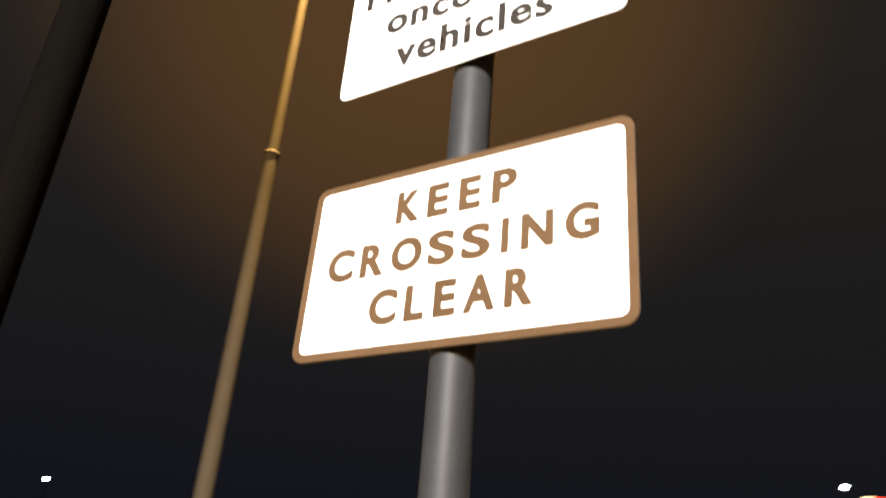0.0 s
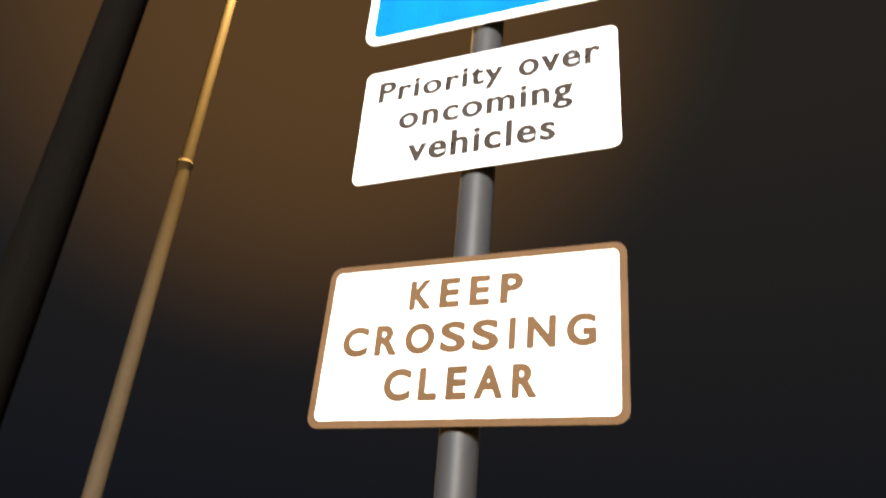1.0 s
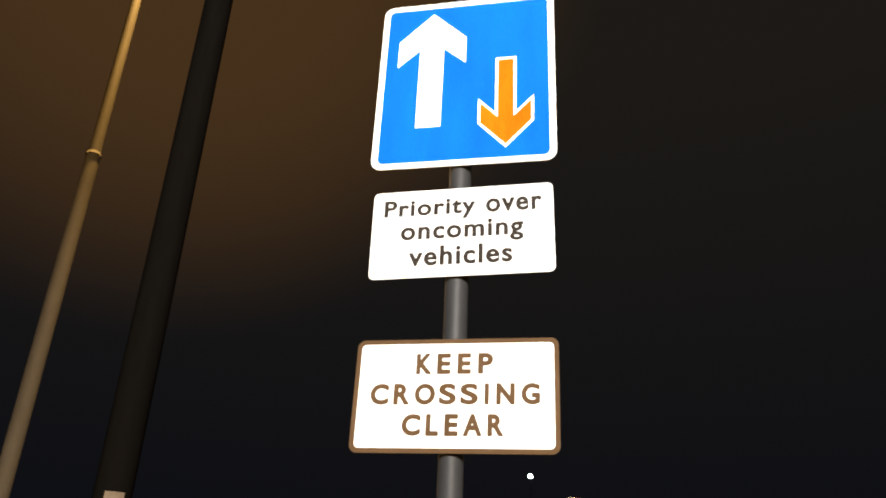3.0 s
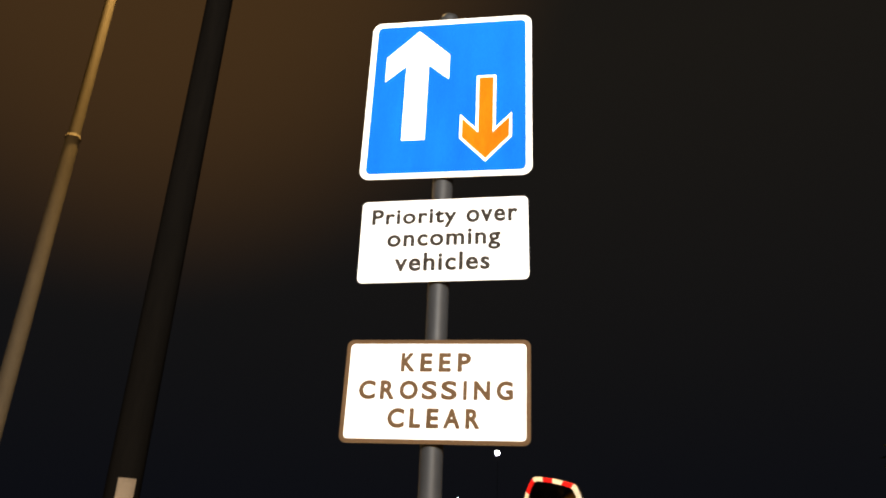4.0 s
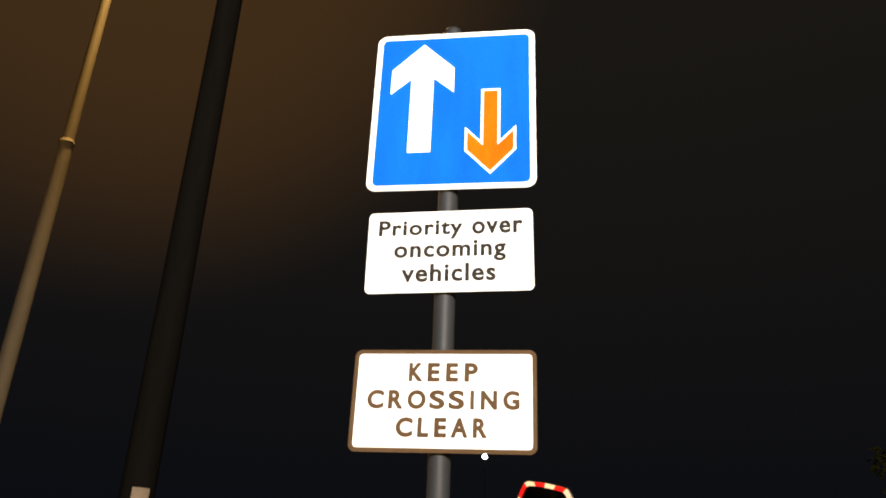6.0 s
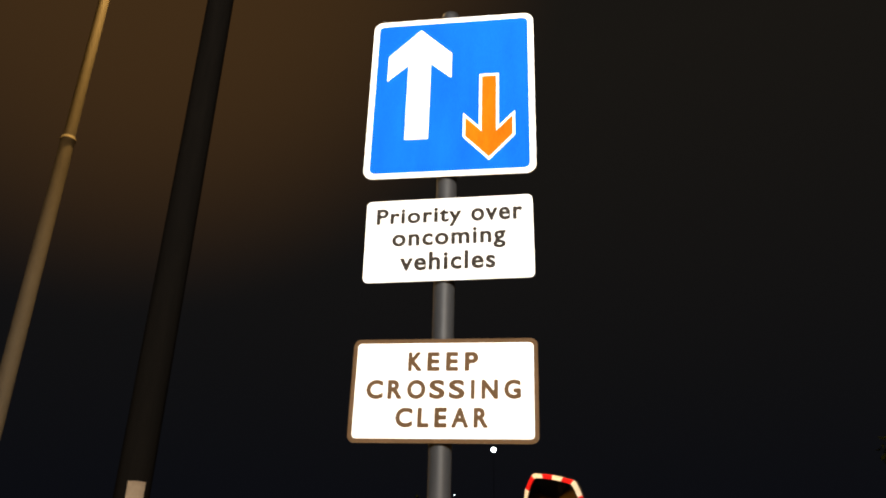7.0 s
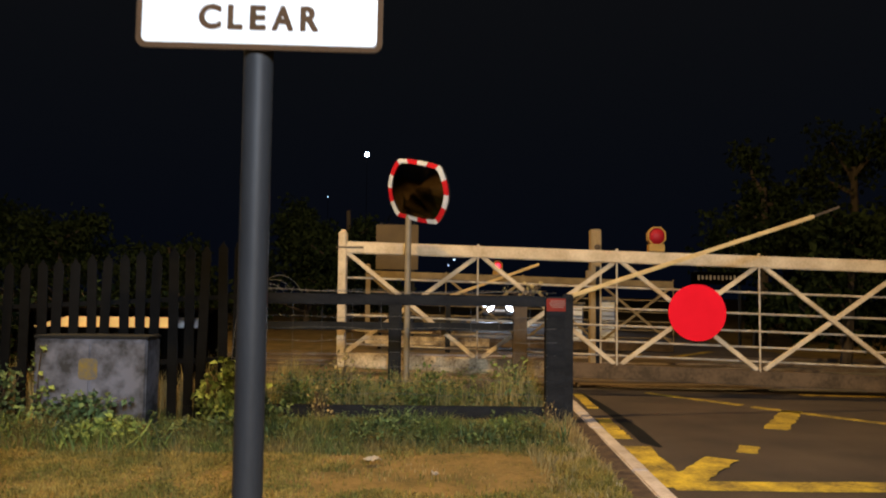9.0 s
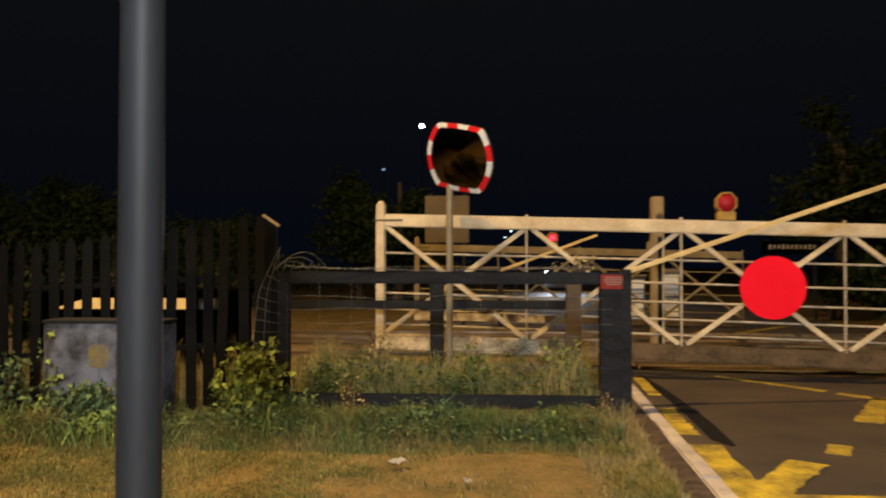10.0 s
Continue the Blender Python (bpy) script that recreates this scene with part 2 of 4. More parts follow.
def box(bm, c, s, bevel=0.0, m=None):
    r = bmesh.ops.create_cube(bm, size=1.0, matrix=(m or Matrix()) @ Matrix.Translation(c) @ Matrix.Diagonal((*s, 1)))
    if bevel:
        e = list({e for v in r["verts"] for e in v.link_edges})
        bmesh.ops.bevel(bm, geom=e, offset=bevel, segments=2, affect="EDGES")
    return bm


def beam(bm, a, b, w, d, bevel=0.0, up=(0, 1, 0)):
    """A bar from a to b, w wide across up and a, d deep along up."""
    a, b, up = Vector(a), Vector(b), Vector(up)
    z = (b - a).normalized()
    y = (up - z * up.dot(z)).normalized()
    x = y.cross(z)
    m = Matrix((x, y, z)).transposed().to_4x4()
    m.translation = (a + b) / 2
    return box(bm, (0, 0, 0), (w, d, (b - a).length), bevel, m)


def rod(bm, a, b, r0, r1=None, seg=12):
    a, b = Vector(a), Vector(b)
    d = b - a
    m = Matrix.Translation((a + b) / 2) @ d.to_track_quat("Z", "Y").to_matrix().to_4x4()
    bmesh.ops.create_cone(bm, cap_ends=True, segments=seg, radius1=r0, radius2=r0 if r1 is None else r1, depth=d.length, matrix=m)
    return bm


def slab(bm, pts, y0, y1):
    """A flat outline in x and z, from y0 (front) to y1."""
    f = [bm.verts.new((x, y0, z)) for x, z in pts]
    k = [bm.verts.new((x, y1, z)) for x, z in pts]
    bm.faces.new(f)
    bm.faces.new(k[::-1])
    for i in range(len(pts)):
        j = (i + 1) % len(pts)
        bm.faces.new((f[j], f[i], k[i], k[j]))
    bmesh.ops.recalc_face_normals(bm, faces=bm.faces[:])
    return bm


def rounded(x0, z0, x1, z1, r, n=6):
    out = []
    for cx, cz, s in ((x1 - r, z1 - r, 0), (x0 + r, z1 - r, 90), (x0 + r, z0 + r, 180), (x1 - r, z0 + r, 270)):
        for i in range(n + 1):
            a = radians(s + 90 * i / n)
            out.append((cx + r * math.cos(a), cz + r * math.sin(a)))
    return out


def ring_slab(bm, outer, inner, y0, y1):
    n = len(outer)
    v = [[bm.verts.new((x, y, z)) for x, z in pts] for pts, y in ((outer, y0), (inner, y0), (inner, y1), (outer, y1))]
    for i in range(n):
        j = (i + 1) % n
        for a, b in ((0, 1), (1, 2), (2, 3), (3, 0)):
            bm.faces.new((v[a][i], v[a][j], v[b][j], v[b][i]))
    bmesh.ops.recalc_face_normals(bm, faces=bm.faces[:])
    return bm


def word(text, cells, z0, z1, y, material, parent, weight, bold=0.0):
    """Capitals, each in its own cell (from, to), as one piece of lettering on a board facing -y."""
    out = bmesh.new()
    for ch, (a, b) in zip(text, cells):
        ob = lettering(ch, a + bold, b - bold, z0 + bold, z1 - bold, y, material, None, weight, 1.0, bold)
        out.from_mesh(ob.data)
        me = ob.data
        bpy.data.objects.remove(ob)
        bpy.data.meshes.remove(me)
    return part("lettering", out, material, parent)


def lettering(text, x0, x1, z0, z1, y, material, parent, weight=0.0, spacing=1.0, bold=0.0):
    """Raised flat letters that fill the given box of a board facing -y."""
    cu = bpy.data.curves.new("lettering", "FONT")
    cu.body, cu.extrude, cu.offset, cu.space_character = text, 0.0, weight, spacing
    tmp = new("lettering", cu)
    me = bpy.data.meshes.new_from_object(tmp.evaluated_get(bpy.context.evaluated_depsgraph_get()))
    bpy.data.objects.remove(tmp)
    xs = [v.co.x for v in me.vertices]
    ys = [v.co.y for v in me.vertices]
    sx, sy = (x1 - x0) / (max(xs) - min(xs)), (z1 - z0) / (max(ys) - min(ys))
    bm = bmesh.new()
    bm.from_mesh(me)
    bpy.data.meshes.remove(me)
    ax, ay = min(xs), min(ys)
    for v in bm.verts:
        v.co = Vector((x0 + (v.co.x - ax) * sx, y, z0 + (v.co.y - ay) * sy))
    bmesh.ops.recalc_face_normals(bm, faces=bm.faces[:])
    if sum(f.normal.y * f.calc_area() for f in bm.faces) > 0:
        bmesh.ops.reverse_faces(bm, faces=bm.faces[:])
    if bold:
        # heavier strokes: copies a hair apart, each on its own plane
        me = bpy.data.meshes.new("stroke")
        bm.to_mesh(me)
        for i, (dx, dz) in enumerate(((1, 0), (-1, 0), (0, 1), (0, -1), (0.7, 0.7), (-0.7, -0.7), (0.7, -0.7), (-0.7, 0.7))):
            n = len(bm.verts)
            bm.from_mesh(me)
            bm.verts.ensure_lookup_table()
            for v in bm.verts[n:]:
                v.co += Vector((dx * bold, 0.00006 * (i + 1) * -1, dz * bold))
        bpy.data.meshes.remove(me)
    return part("lettering", bm, material, parent)


def wire(bm, pts, r, seg=5):
    """One continuous thin tube through the points; r may be a pair, from first to last."""
    r0, r1 = r if isinstance(r, tuple) else (r, r)
    pts = [Vector(p) for p in pts]
    rows = []
    for i, p in enumerate(pts):
        d = (pts[min(i + 1, len(pts) - 1)] - pts[max(i - 1, 0)]).normalized()
        x = d.orthogonal().normalized() if abs(d.z) < 0.9 else d.cross(Vector((0, 1, 0))).normalized()
        y = d.cross(x)
        rr = r0 + (r1 - r0) * i / (len(pts) - 1)
        rows.append([bm.verts.new(p + rr * (x * math.cos(2 * math.pi * k / seg) + y * math.sin(2 * math.pi * k / seg))) for k in range(seg)])
    for a, b in zip(rows, rows[1:]):
        for k in range(seg):
            bm.faces.new((a[k], a[(k + 1) % seg], b[(k + 1) % seg], b[k]))
    bm.faces.new(rows[0][::-1])
    bm.faces.new(rows[-1])
    return bm


# ---- ground, road and kerb ----
bm = bmesh.new()
bmesh.ops.create_grid(bm, x_segments=120, y_segments=120, size=1.0)
for v in bm.verts:
    x, y = v.co.x, v.co.y
    v.co.x, v.co.y = 12 * x + 1488 * x ** 9, 12 * y + 1488 * y ** 9
    if v.co.x < 1.1 and abs(v.co.y) < 40:
        v.co.z = 0.03 * noise.noise(Vector((v.co.x * 1.1, v.co.y * 1.1, 0))) - 0.005
    elif v.co.x < 1.3:
        v.co.z = 0.006
    elif v.co.x < 1.5:
        v.co.z = -0.014
    else:
        v.co.z = -0.10
ground = tagged(smooth(part("ground", bm, SOIL)), "trodden dry turf and soil of the verge", "ground", kind="structure")

KX = 1.31
bm = bmesh.new()
box(bm, (KX + 0.06 + 3.3, -25.25, -0.06), (6.6, 69.5, 0.12))
box(bm, (KX + 0.06 + 3.3, 38.0, -0.06), (6.6, 46.0, 0.12))
road = tagged(part("road", bm, ASPHALT), "dark worn asphalt road running to the crossing", "road", kind="structure")

bm = bmesh.new()
box(bm, (1.0, 12.3, -0.055), (15.0, 5.4, 0.11))
deck_bed = tagged(part("crossing_bed", bm, CONCRETE), "grimy bed of the level crossing between the gates", "crossing", kind="structure")

kerb = thing("kerb", (KX, 0, 0), "worn pale concrete kerb stones along the verge", "kerb", kind="structure")
stone = bmesh.new()
box(stone, (0, 0, 0), (0.125, 0.905, 0.16), 0.012)
first = part("kerb_stone", stone, KERB, kerb)
first.location = (0.02, -4.2, -0.066)
for i in range(1, 16):
    o = first.copy()
    scene.collection.objects.link(o)
    y = -4.2 + 0.915 * i
    o.location = (0.02 + max(0.0, y - 3.8) * 0.045, y, -0.066 + 0.004 * math.sin(i * 2.1))
    o.rotation_euler = (0, 0, -0.045 if y > 3.5 else 0)


# dark grit between the turf and the kerb
n = 110
left = [(1.10 + 0.05 * noise.noise(Vector((0.0, i * 0.35, 2.0))) + max(0.0, -4.0 + 0.1 * i - 3.8) * 0.04, -4.0 + 0.1 * i) for i in range(n)]
bm = bmesh.new()
rows = [[bm.verts.new(p) for p in ((x, y, 0.0), (x + 0.04, y, 0.014), (1.262 + max(0.0, y - 3.8) * 0.045, y, 0.011), (1.262 + max(0.0, y - 3.8) * 0.045, y, -0.02))] for x, y in left]
for p, q in zip(rows, rows[1:]):
    for i in range(3):
        bm.faces.new((p[i], p[i + 1], q[i + 1], q[i]))
bmesh.ops.recalc_face_normals(bm, faces=bm.faces[:])
tagged(smooth(part("kerbside_grit", bm, GRIT)), "dark grit and dirt packed behind the kerb", "grit", kind="stuff")


def marking(name, pts, z=0.004):
    bm = bmesh.new()
    f = [bm.verts.new((x, y, z)) for x, y in pts]
    k = [bm.verts.new((x, y, z - 0.003)) for x, y in pts]
    bm.faces.new(f)
    bm.faces.new(k[::-1])
    for i in range(len(pts)):
        j = (i + 1) % len(pts)
        bm.faces.new((f[j], f[i], k[i], k[j]))
    bmesh.ops.recalc_face_normals(bm, faces=bm.faces[:])
    return part(name, bm, MARK, paint)


def stroke(a, b, w, rag=0.03, n=14):
    """A worn line of paint with a ragged edge."""
    a, b = Vector(a), Vector(b)
    d = (b - a).normalized()
    q = Vector((-d.y, d.x)) * w / 2
    left = [a.lerp(b, i / n) + q * (1 + random.uniform(-rag, rag) * 5) for i in range(n + 1)]
    right = [a.lerp(b, i / n) - q * (1 + random.uniform(-rag, rag) * 5) for i in range(n + 1)]
    return [tuple(p) for p in right + left[::-1]]


paint = thing("road_markings", (0, 0, 0), "worn yellow box markings painted on the asphalt", "road marking", kind="structure")
# gap between the first two strokes is the shadow crossing the line
for k, (a, b, w) in enumerate((((1.50, 4.05), (1.595, 5.50), 0.21), ((1.56, 5.86), (1.595, 6.32), 0.18), ((1.60, 6.36), (1.655, 7.05), 0.14), ((1.72, 7.8), (1.80, 9.2), 0.12),
                ((1.45, 4.08), (7.6, 4.06), 0.26), ((1.55, 4.15), (2.12, 4.98), 0.24), ((2.43, 5.25), (2.58, 5.55), 0.16), ((3.20, 6.45), (3.95, 7.75), 0.22),
                ((2.75, 9.35), (3.55, 8.2), 0.12), ((3.62, 8.05), (4.75, 6.55), 0.12), ((4.75, 9.3), (6.2, 9.1), 0.1), ((4.5, 15.4), (6.6, 18.2), 0.18), ((3.9, 15.3), (4.6, 17.0), 0.15))):
    a, b = [(x - 0.008 * (y - 3.8), y - 0.0036 * (y - 2.7) * y) for x, y in (a, b)]
    marking("yellow_line", stroke(a, b, w), 0.004 + (0.004 * (1 + (k == 5)) if k in (4, 5) else 0))
# cast shadow on the asphalt, painted as a flat dark wedge
road_shadow = tagged(part("painted_road_shadow", bmesh.new(), SHADOWPAINT), "dark cast shadow painted along the road edge", "tar seam", kind="structure")
bm = bmesh.new()
pts = [(1.83, 9.4), (1.88, 8.2), (1.88, 7.0), (1.86, 6.2), (1.80, 5.42), (1.76, 5.40), (1.67, 5.62), (1.71, 6.2), (1.75, 7.2), (1.78, 8.2)]
f = bm.faces.new([bm.verts.new((x, y, 0.0025)) for x, y in pts])
bmesh.ops.recalc_face_normals(bm, faces=[f])
bm.to_mesh(road_shadow.data)
bm.free()

# rails and deck boards of the crossing
deck = thing("crossing_deck", (0, 0, 0), "worn timber deck boards between the rails, coloured as if lit", "crossing deck", kind="structure")
bm = bmesh.new()
box(bm, (0, 0, 0), (3.4, 0.235, 0.05), 0.008)
first = part("board", bm, DECK, deck)
first.location = (0.2, 9.85, 0.012)
for row in range(20):
    for col in (-2, -1, 0, 1):
        if row == col == 0:
            continue
        y = 9.85 + row * 0.255
        if min(abs(y - r) for r in (10.9, 12.33, 13.2, 14.63)) < 0.13:
            continue
        o = first.copy()
        scene.collection.objects.link(o)
        o.location = (0.2 + 3.43 * col + random.uniform(-0.03, 0.03), y, 0.012 + random.uniform(-0.006, 0.006))
for y in (10.9, 12.33, 13.2, 14.63):
    bm = bmesh.new()
    box(bm, (0, 0, 0.03), (60, 0.07, 0.06), 0.01)
    box(bm, (0, 0, -0.03), (60, 0.02, 0.08))
    r = tagged(part("rail", bm, STEEL), "worn steel running rail set in the crossing", "rail", "rails of the crossing")
    r.location = (0, y, 0.0)

# ---- sign post with its three boards ----
SX, SY = -0.710, 1.16
post = thing("sign_post", (SX, SY, 0), "tall grey painted tubular steel sign post in the verge", "sign post")
bm = bmesh.new()
rod(bm, (0, 0, -0.3), (0, 0, 4.03), 0.0445, seg=32)
smooth(part("pole", bm, POLE, post))
bm = bmesh.new()
rod(bm, (0, 0, 4.03), (0, 0, 4.045), 0.047, 0.040, 32)
smooth(part("cap", bm, RUBBER, post))


def board(name, x0, x1, z0, z1, r, label, tilt=0.0):
    """A sign board on its channel and clips; its own frame is the world's, hung a little askew."""
    t = thing(name, (0, 0, 0), label, "road sign", "boards on the sign post")
    c = Vector(((x0 + x1) / 2, 0, (z0 + z1) / 2))
    t.matrix_world = Matrix.Translation(c) @ Matrix.Rotation(radians(tilt), 4, "Y") @ Matrix.Translation(-c)
    bm = bmesh.new()
    slab(bm, rounded(x0, z0, x1, z1, r), 1.1015, 1.1045)
    part("backing", bm, ALU, t)
    for z in (z0 + (z1 - z0) * 0.22, z1 - (z1 - z0) * 0.22):
        bm = bmesh.new()
        box(bm, ((x0 + x1) / 2, 1.109, z), ((x1 - x0) * 0.9, 0.010, 0.030), 0.002)
        rail = part("channel", bm, ALU, t)
        bm = bmesh.new()
        outer = [(SX + 0.052 * math.cos(radians(a)), SY + 0.052 * math.sin(radians(a))) for a in range(0, 360, 15)]
        inner = [(SX + 0.046 * math.cos(radians(a)), SY + 0.046 * math.sin(radians(a))) for a in range(0, 360, 15)]
        ring_slab(bm, outer, inner, -0.014, 0.014)
        bm.transform(Matrix.Translation((0, 0, z)) @ Matrix(((1, 0, 0, 0), (0, 0, 1, 0), (0, 1, 0, 0), (0, 0, 0, 1))))
        part("clip", bm, GALV, rail)
    return t


def face(name, t, pts, y, material, label=""):
    bm = bmesh.new()
    slab(bm, pts, y, y + 0.0012)
    return part(name, bm, material, t, label)


# crossing board
x0, x1, z0, z1 = -1.060, -0.330, 1.972, 2.379
w, h = x1 - x0, z1 - z0
t = board("crossing_sign", x0, x1, z0, z1, 0.028, "white KEEP CROSSING CLEAR sign with border browned by glare", 0.5)
bm = bmesh.new()
ring_slab(bm, rounded(x0, z0, x1, z1, 0.028), rounded(x0 + 0.017, z0 + 0.017, x1 - 0.017, z1 - 0.017, 0.016), 1.0998, 1.1014)
part("border", bm, BROWN, t, "dark border browned by glare")
face("sign_face", t, rounded(x0 + 0.017, z0 + 0.017, x1 - 0.017, z1 - 0.017, 0.016), 1.1002, SHEET)
for text, c, d, cells in (
        ("KEEP", 0.130, 0.320, ((0.305, 0.383), (0.409, 0.478), (0.510, 0.578), (0.611, 0.685))),
        ("CROSSING", 0.402, 0.590, ((0.085, 0.178), (0.201, 0.282), (0.306, 0.407), (0.425, 0.510), (0.529, 0.616), (0.646, 0.668), (0.702, 0.791), (0.821, 0.910))),
        ("CLEAR", 0.668, 0.858, ((0.251, 0.344), (0.368, 0.431), (0.458, 0.525), (0.547, 0.638), (0.663, 0.740)))):
    word(text, [(x0 + p * w, x0 + q * w) for p, q in cells], z1 - d * h, z1 - c * h, 1.0996, BROWN, t, 0.016, 0.0030)

# priority plate
x0, x1, z0, z1 = -1.045, -0.333, 2.630, 3.008
w, h = x1 - x0, z1 - z0
t = board("priority_plate", x0, x1, z0, z1, 0.022, "worn white plate reading Priority over oncoming vehicles", -0.45)
face("sign_face", t, rounded(x0, z0, x1, z1, 0.022), 1.1002, SHEET_WORN)
for text, a, b, c, d in (("Priority", 0.066, 0.576, 0.105, 0.352), ("over", 0.637, 0.938, 0.146, 0.300), ("oncoming", 0.167, 0.836, 0.380, 0.636), ("vehicles", 0.218, 0.775, 0.658, 0.872)):
    lettering(text, x0 + a * w, x0 + b * w, z1 - d * h, z1 - c * h, 1.0996, INK, t, 0.016, 1.12, 0.0020)

# blue arrow board
x0, x1, z0, z1 = -1.073, -0.312, 3.117, 3.984
w, h = x1 - x0, z1 - z0
t = board("arrow_sign", x0, x1, z0, z1, 0.045, "blue road sign with white and orange arrows", 0.3)
bm = bmesh.new()
ring_slab(bm, rounded(x0, z0, x1, z1, 0.045), rounded(x0 + 0.026, z0 + 0.026, x1 - 0.026, z1 - 0.026, 0.026), 1.0998, 1.1014)
part("border", bm, SHEET, t, "white border")
face("sign_face", t, rounded(x0 + 0.026, z0 + 0.026, x1 - 0.026, z1 - 0.026, 0.026), 1.1002, BLUE)


def uv(pts):
    return [(x0 + u * w, z1 - v * h) for u, v in pts]


face("white_arrow", t, uv([(0.302, 0.07), (0.105, 0.24), (0.105, 0.402), (0.232, 0.303), (0.232, 0.775), (0.372, 0.775), (0.372, 0.303), (0.5, 0.402), (0.5, 0.24)]), 1.0988, SHEET)
face("arrow_outline", t, uv([(0.672, 0.39), (0.672, 0.715), (0.578, 0.628), (0.578, 0.775), (0.732, 0.918), (0.883, 0.775), (0.883, 0.628), (0.788, 0.715), (0.788, 0.39)]), 1.0988, SHEET)
face("orange_arrow", t, uv([(0.687, 0.404), (0.687, 0.745), (0.592, 0.657), (0.592, 0.770), (0.732, 0.899), (0.869, 0.770), (0.869, 0.657), (0.773, 0.745), (0.773, 0.404)]), 1.0976, ORANGE)

# ---- street lamp on the left and dark pole ----
lamp = thing("street_lamp", (-5.68, 5.12, 0), "tall weathered street lamp column with sodium lantern", "street lamp")
bm = bmesh.new()
rod(bm, (0, 0, -0.2), (0, 0, 6.13), 0.090, 0.078, 24)
smooth(part("lower_column", bm, LAMPPOST, lamp))
bm = bmesh.new()
rod(bm, (0, 0, 6.13), (0, 0, 6.175), 0.090, 0.072, 24)
smooth(part("collar", bm, LAMPPOST, lamp))
bm = bmesh.new()
rod(bm, (0, 0, 6.17), (0, 0, 11.65), 0.066, 0.046, 24)
rod(bm, (0, 0, 11.62), (0.45, -0.16, 11.82), 0.035, 0.03, 16)
smooth(part("upper_column", bm, LAMPPOST, lamp))
bm = bmesh.new()
bmesh.ops.create_icosphere(bm, subdivisions=3, radius=1.0, matrix=pose(0.72, -0.25, 11.84, 0, 0, -19) @ Matrix.Diagonal((0.34, 0.13, 0.09, 1)))
head = smooth(part("lantern", bm, GALV, lamp))
bm = bmesh.new()
bmesh.ops.create_icosphere(bm, subdivisions=3, radius=1.0, matrix=pose(0.74, -0.255, 11.77, 0, 0, -19) @ Matrix.Diagonal((0.22, 0.10, 0.07, 1)))
smooth(part("bowl", bm, SODIUMGLOW, head, "glowing amber bowl"))

pole2 = thing("timber_pole", (-1.72, 0.784, 0), "slim black tarred pole with pale band", "pole")
bm = bmesh.new()
rod(bm, (0, 0, -0.3), (0, 0, 7.2), 0.062, 0.052, 24)
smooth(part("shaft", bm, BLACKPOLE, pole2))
bm = bmesh.new()
pts = [(0.0645 * math.sin(radians(a)), -0.0645 * math.cos(radians(a))) for a in range(11, 66, 6)]
inn = [(x * 0.97, y * 0.97) for x, y in pts]
lo = [[bm.verts.new((x, y, z)) for x, y in q] for q in (pts, inn) for z in (1.62, 1.78)]
n = len(pts)
for i in range(n - 1):
    for a, b in ((0, 1), (3, 2), (1, 3), (2, 0)):
        bm.faces.new((lo[a][i], lo[a][i + 1], lo[b][i + 1], lo[b][i]))
for i in (0, n - 1):
    bm.faces.new((lo[0][i], lo[1][i], lo[3][i], lo[2][i]))
bmesh.ops.recalc_face_normals(bm, faces=bm.faces[:])
smooth(part("band", bm, PLATE, pole2, "pale reflective band"))



